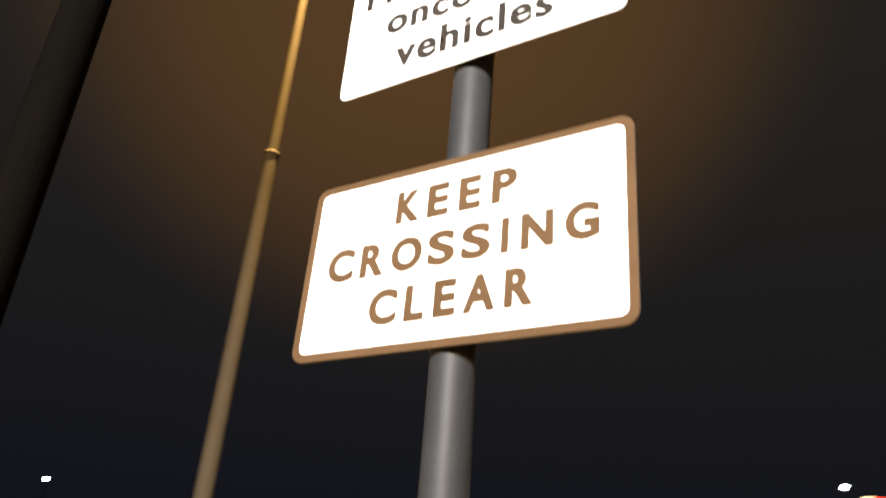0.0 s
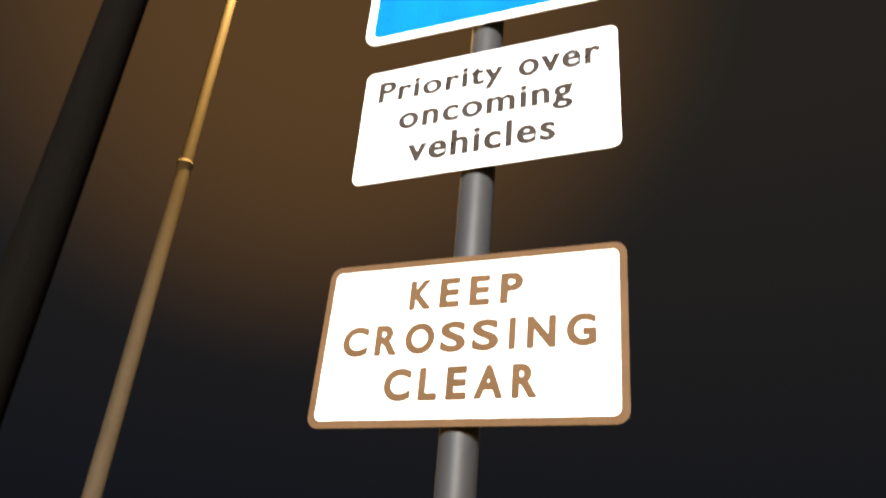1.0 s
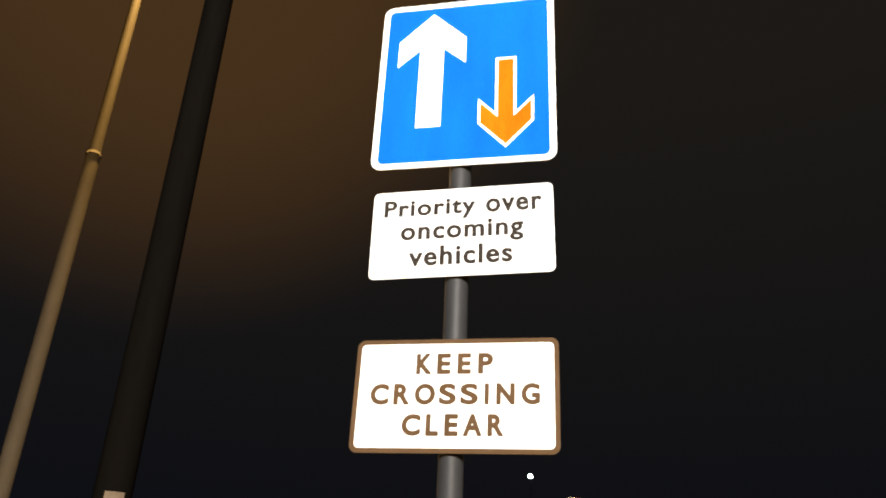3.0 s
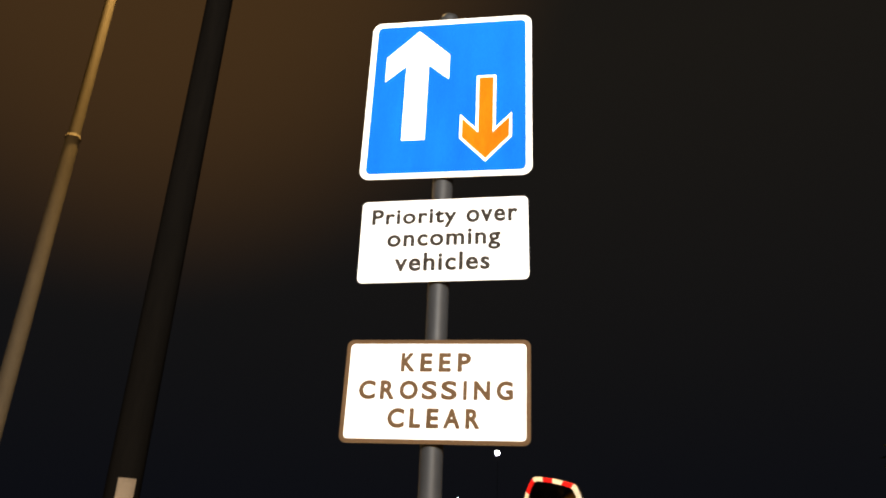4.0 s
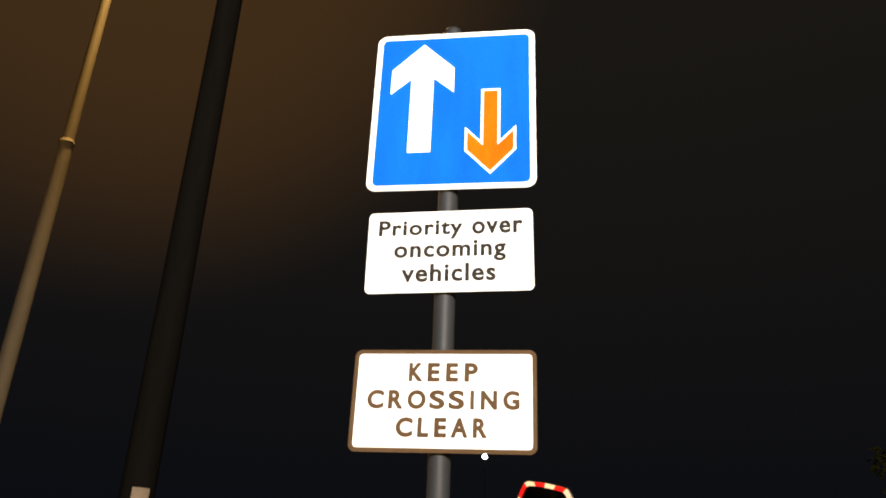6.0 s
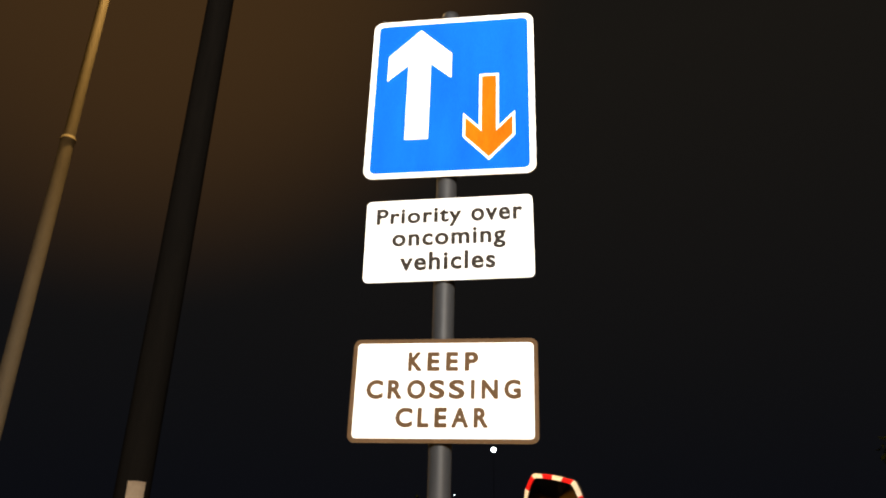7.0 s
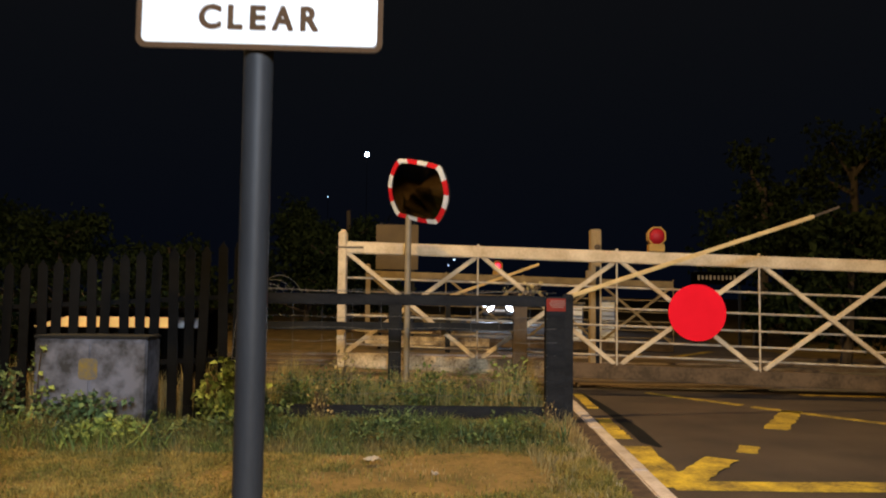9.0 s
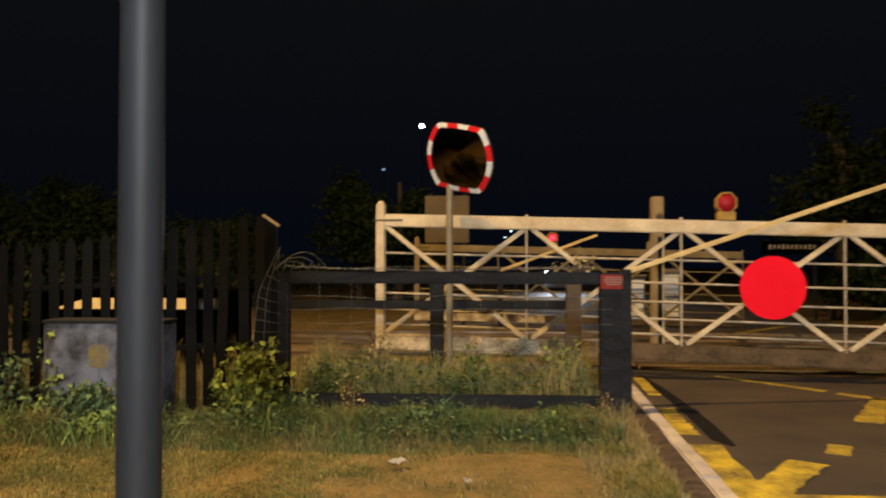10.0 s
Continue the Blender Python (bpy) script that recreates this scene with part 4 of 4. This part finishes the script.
for x, y, z, r in ((1.35, 46, 3.4, 0.04), (1.0, 46, 3.05, 0.03), (-7.9, 58, 8.6, 0.035), (-31.5, 20, 6.0, 0.10)):
    t = thing("far_small_lamp", (x, y, 0), "tiny distant white lamp on a thin post", "lamp", "small far lamps")
    bm = bmesh.new()
    rod(bm, (0, 0, -0.3), (0, 0, z), 0.03, 0.015, 8)
    part("post", bm, BLACKPOLE, t)
    bm = bmesh.new()
    bmesh.ops.create_icosphere(bm, subdivisions=2, radius=r, matrix=Matrix.Translation((0, -0.06, z)))
    part("bulb", bm, GREENGLOW, t, "small white light")

# ---- station name board, unreadable at this distance ----
t = thing("station_board", (7.72, 20.0, 0), "dark board with a row of pale lettering far off", "board")
bm = bmesh.new()
box(bm, (0, 0, 1.80), (1.5, 0.04, 0.34), 0.01)
part("panel", bm, BLACKPOLE, t)
for x in (-0.6, 0.6):
    bm = bmesh.new()
    box(bm, (x, 0.05, 0.9), (0.07, 0.06, 2.2), 0.006)
    part("leg", bm, TIMBER, t)
for i in range(11):
    bm = bmesh.new()
    box(bm, (-0.55 + 0.11 * i, -0.024, 1.82), (0.05, 0.008, 0.10 + 0.03 * (i % 3 == 0)))
    part("writing_bar", bm, IRON, t)


# ---- grass, weeds, bramble ----
def mesh_from(name, verts, faces, material, parent=None, label="", smooth_it=False):
    me = bpy.data.meshes.new(name)
    me.from_pydata(verts, [], faces)
    me.materials.append(material)
    ob = new(name, me)
    ob.parent = parent
    return tagged(ob, label)


rng = random.Random(7)


def blades(count, area, height, width, keep, lean=0.5):
    """Bent grass blades of two faces each over area (x0, x1, y0, y1); keep(x, y) gives the share of the height, 0 for none."""
    vs, fs = [], []
    x0, x1, y0, y1 = area
    while len(fs) < 2 * count:
        x, y = rng.uniform(x0, x1), rng.uniform(y0, y1)
        k = keep(x, y)
        count -= k <= 0.02
        if k <= 0.02:
            continue
        h = rng.uniform(*height) * k
        a = rng.uniform(0, 2 * math.pi)
        b = rng.uniform(0, 2 * math.pi)
        w = rng.uniform(*width)
        dx, dy = w * math.cos(a), w * math.sin(a)
        ln = lean * rng.uniform(0.1, 1.0) * h
        lx, ly = ln * math.cos(b), ln * math.sin(b)
        n = len(vs)
        vs += [(x - dx, y - dy, -0.02), (x + dx, y + dy, -0.02), (x + dx * 0.7 + lx * 0.35, y + dy * 0.7 + ly * 0.35, h * 0.6), (x - dx * 0.7 + lx * 0.35, y - dy * 0.7 + ly * 0.35, h * 0.6),
               (x + lx, y + ly, h * (1 - 0.25 * ln / max(h, 1e-6)))]
        fs += [(n, n + 1, n + 2, n + 3), (n + 3, n + 2, n + 4)]
    return vs, fs


def patch(x, y, s, seed=0.0):
    return noise.noise(Vector((x * s, y * s, seed)))


def verge(x, y):
    """Share of full height of the green growth before and under the fence."""
    edge = 5.15 + 0.22 * patch(x, 0, 1.3, 3)
    if x > 1.0 + 0.12 * patch(x, y, 2, 5):
        return 0
    if y < edge - 0.12:
        return 0
    k = 0.30 + 0.75 * min(1.0, max(0.0, (y - edge) / 0.45)) * (1.0 if y < 5.65 else 0.6 if y < 5.85 else 0.2)
    return max(0.0, k * (1 + 1.0 * patch(x, y, 2.2, 8)))


def bare(x, y):
    return 1 - ((x + 0.05) / 1.15) ** 2 - ((y - 4.45) / 0.66) ** 2 + 1.1 * patch(x, y, 1.6, 2) + 0.5 * patch(x, y, 4.5, 7)


def turf(x, y):
    """Share of full height of the worn turf in front of the growth."""
    if y > 5.3 + 0.22 * patch(x, 0, 1.3, 3) or x > 1.08 + 0.06 * patch(x, y, 3, 5):
        return 0
    b = bare(x, y)
    if b > 0.1 and rng.random() < min(0.94, 0.45 + b):
        return 0
    return max(0.0, 0.6 + 0.6 * patch(x, y, 2.6, 1) + (0.9 if x > 0.75 else 0.0))


vs, fs = blades(52000, (-5.6, 1.15, 4.6, 6.75), (0.08, 0.26), (0.003, 0.0065), verge, 1.1)
tagged(mesh_from("verge_grass", vs, fs, BLADE), "rough green grass growing below the fence", "grass", kind="stuff")
vs, fs = blades(64000, (-5.6, 1.15, 3.0, 5.5), (0.02, 0.055), (0.003, 0.0065), turf, 1.6)
tagged(mesh_from("worn_turf", vs, fs, TURF), "worn ochre turf with bare orange soil showing", "grass", kind="stuff")


vs, fs = blades(4000, (-5.4, -1.95, 6.6, 7.25), (0.35, 0.85), (0.003, 0.006), lambda x, y: 0.7 + 0.5 * patch(x, y, 1.5, 9), 0.4)
tagged(mesh_from("palisade_grass", vs, fs, DRY), "tall dry grass behind the palisade", "grass", kind="stuff")


def rough(x, y):
    k = 0.58 + 1.15 * patch(x, y, 1.9, 4) + 0.5 * patch(x, y, 5.0, 14) + 0.45 * math.exp(-((x + 1.1) / 0.35) ** 2 - ((y - 7.3) / 0.6) ** 2) + 0.4 * math.exp(-((x - 0.55) / 0.35) ** 2 - ((y - 7.1) / 0.5) ** 2)
    return max(0.0, k) if x < 1.12 + 0.1 * patch(x, y, 2, 6) else 0


vs, fs = blades(20000, (-5.6, 1.25, 6.7, 8.95), (0.17, 0.47), (0.0025, 0.005), rough, 0.45)
tagged(mesh_from("tall_dry_grass", vs, fs, SEED), "tall dry yellow grass behind the fence", "grass", kind="stuff")
vs, fs = blades(5000, (-5.6, 1.2, 4.2, 6.6), (0.08, 0.20), (0.002, 0.004), lambda x, y: 0.9 * verge(x, y) + 0.1 if x < 1.1 else 0, 0.7)
tagged(mesh_from("straw", vs, fs, DRY), "dead straw lying among the green grass", "grass", kind="stuff")
vs, fs = blades(3600, (0.62, 1.24, 3.4, 6.9), (0.04, 0.14), (0.002, 0.004), lambda x, y: (0.5 + 0.1 * max(0.0, y - 3.8) * 2) * (1 + patch(x, y, 4, 6)) if x < 1.10 + 0.05 * (y - 3.8) else 0, 1.1)
tagged(mesh_from("kerb_grass", vs, fs, DRY), "pale dry grass hanging over the kerb", "grass", kind="stuff")
vs, fs = blades(5000, (-9.0, 0.9, 9.3, 9.9), (0.05, 0.2), (0.003, 0.006), rough, 0.5)
tagged(mesh_from("trackside_grass", vs, fs, DRY), "thin dry grass beside the crossing", "grass", kind="stuff")


def leaf(vs, fs, p, d, n, size, ratio=0.62):
    """A leaf of four faces, folded along its midrib."""
    d = d.normalized()
    s = d.cross(n).normalized()
    u = s.cross(d)
    k = len(vs)
    w = size * ratio / 2
    pts = (p, p + d * size * 0.45 + s * w + u * 0.12 * size, p + d * size * 0.45, p + d * size * 0.45 - s * w + u * 0.12 * size, p + d * size - u * 0.1 * size)
    vs.extend(tuple(q) for q in pts)
    fs.extend(((k, k + 1, k + 2), (k, k + 2, k + 3), (k + 1, k + 4, k + 2), (k + 2, k + 4, k + 3)))


def wild(spread=1.0):
    return Vector((rng.uniform(-1, 1), rng.uniform(-1, 1), rng.uniform(-1, 1))) * spread


def tube(bm, pts, r0, r1, seg=6):
    for i, (a, b) in enumerate(zip(pts, pts[1:])):
        f, g = i / (len(pts) - 1), (i + 1) / (len(pts) - 1)
        rod(bm, a, b, r0 + (r1 - r0) * f, r0 + (r1 - r0) * g, seg)


def bramble(at, sx, sy, sz, canes, leaves, size, label, material=None):
    t = thing("bramble_bush", at, label, "bush", "brambles in the verge")
    bm = bmesh.new()
    tips = []
    for i in range(canes):
        a = rng.uniform(0, 2 * math.pi)
        o = Vector((0.15 * math.cos(a) * sx, 0.15 * math.sin(a) * sy, -0.02))
        f = rng.uniform(0.25, 1.0)
        k = 1.15 - 0.75 * f
        e = Vector((k * sx * rng.uniform(-1, 1) + 0.25 * sx * f, k * sy * rng.uniform(-1, 1), sz * f))
        m = (o + e) / 2 + Vector((0, 0, sz * rng.uniform(0.15, 0.4)))
        p = [o.lerp(m, f).lerp(m.lerp(e, f), f) for f in (0, 0.2, 0.4, 0.6, 0.8, 1.0)]
        tube(bm, p, 0.006, 0.003, 5)
        tips.append(p)
    tagged(part("cane_tangle", bm, STEM, t), kind="stuff")
    vs, fs = [], []
    for i in range(leaves):
        p = rng.choice(tips)
        q = p[rng.randrange(1, 6)] + wild(0.055)
        d = wild() + Vector((0, -0.3, 0.1))
        leaf(vs, fs, q, d, Vector((0, -0.5, 1)) + wild(0.6), size * rng.uniform(0.6, 1.25), 0.75)
    tagged(mesh_from("leaves", vs, fs, material or LEAF, t), "", kind="stuff")
    return t


bramble((-1.98, 5.85, 0), 0.40, 0.32, 0.66, 46, 900, 0.078, "lit yellow-green bramble bush against the palisade")
bramble((-2.05, 5.45, 0), 0.45, 0.22, 0.20, 26, 480, 0.055, "low bramble runners spreading from the bush", NETTLE)
bramble((-3.95, 5.75, 0), 0.28, 0.22, 0.62, 16, 260, 0.06, "thin bramble climbing beside the cabinet", NETTLE)
bramble((-3.3, 5.62, 0), 0.75, 0.18, 0.36, 40, 820, 0.07, "tangled weeds at the foot of the cabinet", NETTLE)
bramble((-2.85, 5.38, 0), 0.45, 0.16, 0.17, 24, 420, 0.075, "low broad-leaved runners at the edge of the turf")
bramble((-4.15, 5.40, 0), 0.50, 0.18, 0.24, 26, 460, 0.075, "low broad-leaved runners beside the cabinet weeds")
bramble((-3.62, 5.80, 0), 0.10, 0.08, 0.95, 3, 40, 0.06, "single tall weed before the cabinet")


bramble((-1.24, 6.42, 0), 0.20, 0.10, 0.34, 26, 120, 0.034, "dead stalks and leaves over the bottom rail", DRY)
bramble((-1.62, 5.95, 0), 0.32, 0.16, 0.26, 22, 380, 0.065, "dark weeds below the fence corner", NETTLE)
bramble((-0.55, 5.75, 0), 0.42, 0.16, 0.17, 24, 340, 0.055, "dark weeds below the fence rail", NETTLE)
bramble((0.45, 5.80, 0), 0.38, 0.14, 0.13, 22, 300, 0.050, "low weeds before the fence rail")
bramble((0.95, 6.38, 0), 0.16, 0.10, 0.26, 14, 60, 0.026, "withered weeds round the fence post", DRY)
bramble((0.62, 7.55, 0), 0.38, 0.20, 0.55, 30, 420, 0.055, "yellowing bush in the dry grass")
bramble((-1.15, 7.45, 0), 0.22, 0.20, 0.72, 16, 190, 0.045, "dead stalks standing in the dry grass", DRY)
bramble((-0.22, 7.95, 0), 0.26, 0.18, 0.42, 22, 300, 0.060, "green weeds at the mirror's foot")
bramble((0.78, 6.6, 1.255), 0.24, 0.07, 0.11, 22, 70, 0.035, "withered creeper tangled over the fence rail", DRY)


def weeds(name, count, area, height, leaf_size, material, label, keep=None):
    vs, fs = [], []
    x0, x1, y0, y1 = area
    for i in range(count):
        x, y = rng.uniform(x0, x1), rng.uniform(y0, y1)
        if rng.random() > 0.55 + 1.1 * patch(x, y, 1.3, 11) or keep and not keep(x, y):
            continue
        h = rng.uniform(*height) * (1 + 0.4 * patch(x, y, 1.1, 11))
        o = Vector((x, y, 0))
        top = o + Vector((rng.uniform(-0.08, 0.08), rng.uniform(-0.08, 0.08), h))
        for s in range(3):
            k = len(vs)
            a = 2.1 * s
            vs.extend(((x + 0.003 * math.cos(a), y + 0.003 * math.sin(a), -0.02), (x + 0.003 * math.cos(a + 2.1), y + 0.003 * math.sin(a + 2.1), -0.02), tuple(top)))
            fs.append((k, k + 1, k + 2))
        for s in range(9):
            f = rng.uniform(0.25, 1.0)
            d = wild() + Vector((0, 0, 0.1))
            d.z *= 0.4
            leaf(vs, fs, o.lerp(top, f), d, Vector((0, 0, 1)), leaf_size * rng.uniform(0.6, 1.3) * (1.2 - 0.5 * f), 0.5)
    tagged(mesh_from(name, vs, fs, material), label, "weeds", kind="stuff")


weeds("nettles", 1250, (-4.9, 0.85, 5.25, 5.95), (0.05, 0.26), 0.055, NETTLE, "dark nettles and docks below the fence")
weeds("fence_weeds", 1000, (-1.8, 0.95, 6.75, 8.5), (0.12, 0.42), 0.075, NETTLE, "green weeds among the dry grass")
weeds("turf_weeds", 2600, (-4.9, 0.95, 3.2, 5.4), (0.010, 0.035), 0.026, TURF, "low clover and plantain in the worn turf", lambda x, y: bare(x, y) < 0)
weeds("yellow_weeds", 700, (-1.8, 1.05, 6.75, 8.7), (0.12, 0.45), 0.045, LEAF, "yellowing weeds behind the fence")


vs, fs = blades(330, (-4.6, -1.6, 5.0, 5.55), (0.22, 0.42), (0.004, 0.008), lambda x, y: max(0.0, 0.7 + 0.9 * patch(x, y, 1.7, 21)), 2.0)
tagged(mesh_from("trailing_grass", vs, fs, LEAF), "long bright grass strands drooping over the turf", "grass", kind="stuff")
vs, fs = blades(2600, (-1.9, 1.0, 5.35, 6.25), (0.14, 0.34), (0.004, 0.009), lambda x, y: max(0.0, 0.25 + 1.5 * patch(x, y, 2.4, 33)), 1.2)
tagged(mesh_from("coarse_tufts", vs, fs, NETTLE), "coarse dark grass tufts below the fence", "grass", kind="stuff")


# ---- litter ----
def litter(at, sx, sy, label, turn):
    bm = bmesh.new()
    bmesh.ops.create_grid(bm, x_segments=7, y_segments=5, size=0.5)
    for v in bm.verts:
        v.co = Vector((v.co.x * sx, v.co.y * sy, 0.025 + 0.03 * noise.noise(Vector((v.co.x * 5 + at[0], v.co.y * 5, at[1])))))
    bmesh.ops.solidify(bm, geom=bm.faces[:], thickness=0.002)
    ob = tagged(part("litter", bm, PAPER), label, "litter", "litter in the grass")
    ob.matrix_world = pose(*at, 0, 0, turn)


litter((-0.58, 4.66, 0.02), 0.12, 0.08, "crumpled pale wrapper lying on the turf", 20)
litter((1.08, 4.0, 0.0), 0.06, 0.04, "small pale scrap beside the kerb", 60)
litter((-0.12, 4.3, 0.0), 0.05, 0.05, "small dull scrap trodden into the turf", 10)
bm = bmesh.new()
bmesh.ops.create_icosphere(bm, subdivisions=2, radius=1.0, matrix=Matrix.Translation((0.42, 7.62, 0.16)) @ Matrix.Diagonal((0.24, 0.14, 0.19, 1)))
for v in bm.verts:
    v.co += wild(0.012)
tagged(smooth(part("stone", bm, BROWNPOST)), "pale stone lying in the dry grass", "stone")


# ---- trees ----
def tree(at, height, spread, clumps, label, base=0.35):
    t = thing("tree", at, label, "tree", "trees beyond the crossing")
    bm = bmesh.new()
    trunk = [Vector((0.06 * spread * math.sin(2.2 * f), 0.05 * spread * math.cos(3 * f), height * 0.8 * f - 0.2)) for f in (0, 0.25, 0.5, 0.75, 1.0)]
    tube(bm, trunk, 0.035 * height, 0.012 * height, 8)
    ends = []
    for i in range(16):
        f = rng.uniform(base, 0.98)
        o = trunk[0].lerp(trunk[-1], f)
        a = rng.uniform(0, 2 * math.pi)
        e = o + Vector((math.cos(a) * spread * rng.uniform(0.35, 0.95) * (1.15 - 0.6 * f), math.sin(a) * spread * rng.uniform(0.35, 0.95) * (1.15 - 0.6 * f), height * rng.uniform(0.03, 0.22)))
        tube(bm, [o, o.lerp(e, 0.5) + wild(0.12), e], 0.012 * height, 0.004 * height, 5)
        ends.append((o, e))
    part("trunk", bm, BARK, t)
    vs, fs = [], []
    for i in range(clumps):
        o, e = rng.choice(ends)
        c = o.lerp(e, rng.uniform(0.4, 1.12)) + wild(0.25)
        r = rng.uniform(0.18, 0.46) * spread / 2
        for q in range(34):
            d = wild()
            leaf(vs, fs, c + d * r, wild() + Vector((0, 0, -0.3)), wild() + Vector((0, 0, 0.6)), rng.uniform(0.14, 0.27), 0.6)
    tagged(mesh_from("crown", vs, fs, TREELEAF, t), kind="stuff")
    return t


tree((9.3, 21.0, 0), 5.8, 2.0, 130, "dark leafy tree beside the far road", 0.15)
tree((12.4, 22.0, 0), 6.8, 2.8, 190, "broad dark tree beside the far road", 0.12)
tree((8.0, 14.0, 0), 3.4, 1.7, 90, "small leafy tree near the gate end", 0.15)
tree((15.5, 18.0, 0), 6.5, 2.8, 150, "tall dark tree in the hedge", 0.1)
tree((-3.0, 25.0, 0), 5.3, 2.3, 150, "dim leafy tree beyond the crossing", 0.12)
tree((-4.5, 26.5, 0), 4.7, 2.4, 130, "low dim tree beyond the crossing", 0.1)
tree((-8.6, 24.0, 0), 3.6, 2.4, 130, "low dark tree behind the palisade", 0.08)
tree((-11.6, 23.0, 0), 3.9, 2.5, 130, "dark rounded tree behind the palisade", 0.08)
tree((-14.8, 24.0, 0), 4.3, 2.7, 130, "dark spreading tree behind the palisade", 0.08)
# bushes added to cover the lit ground and darken behind the palisade
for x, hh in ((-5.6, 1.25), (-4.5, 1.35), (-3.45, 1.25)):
    bramble((x, 8.95, 0), 0.62, 0.20, hh, 50, 1100, 0.085, "dark tangled bush added to darken behind the palisade", TREELEAF)


# ---- unseen street lamp added behind the walker for the white front light ----
lamp2 = thing("street_lamp", (1.0, -6.1, 0), "unseen street lamp added to carry the white front light", "street lamp")
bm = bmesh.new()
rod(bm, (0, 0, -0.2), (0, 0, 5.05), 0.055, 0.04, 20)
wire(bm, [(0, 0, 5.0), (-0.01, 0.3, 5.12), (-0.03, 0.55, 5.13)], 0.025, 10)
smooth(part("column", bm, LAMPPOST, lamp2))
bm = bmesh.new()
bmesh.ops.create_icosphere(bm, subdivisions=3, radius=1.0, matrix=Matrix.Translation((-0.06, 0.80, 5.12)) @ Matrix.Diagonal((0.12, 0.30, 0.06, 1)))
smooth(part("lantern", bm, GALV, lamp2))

# ---- unseen sodium street lamp inferred across the road behind the walker ----
lamp3 = thing("street_lamp", (9.6, -22.0, 0), "unseen tall street lamp with amber lantern, inferred across the road", "street lamp")
bm = bmesh.new()
rod(bm, (0, 0, -0.3), (0, 0, 7.4), 0.085, 0.05, 20)
wire(bm, [(0, 0, 7.35), (-0.2, 0, 7.5), (-0.55, 0, 7.55)], 0.03, 10)
smooth(part("column", bm, LAMPPOST, lamp3))
bm = bmesh.new()
bmesh.ops.create_icosphere(bm, subdivisions=3, radius=1.0, matrix=Matrix.Translation((-0.88, 0, 7.56)) @ Matrix.Diagonal((0.34, 0.13, 0.09, 1)))
head = smooth(part("lantern", bm, GALV, lamp3))
bm = bmesh.new()
bmesh.ops.create_icosphere(bm, subdivisions=3, radius=1.0, matrix=Matrix.Translation((-0.90, 0, 7.49)) @ Matrix.Diagonal((0.22, 0.10, 0.07, 1)))
smooth(part("bowl", bm, SODIUMGLOW, head, "glowing amber bowl"))
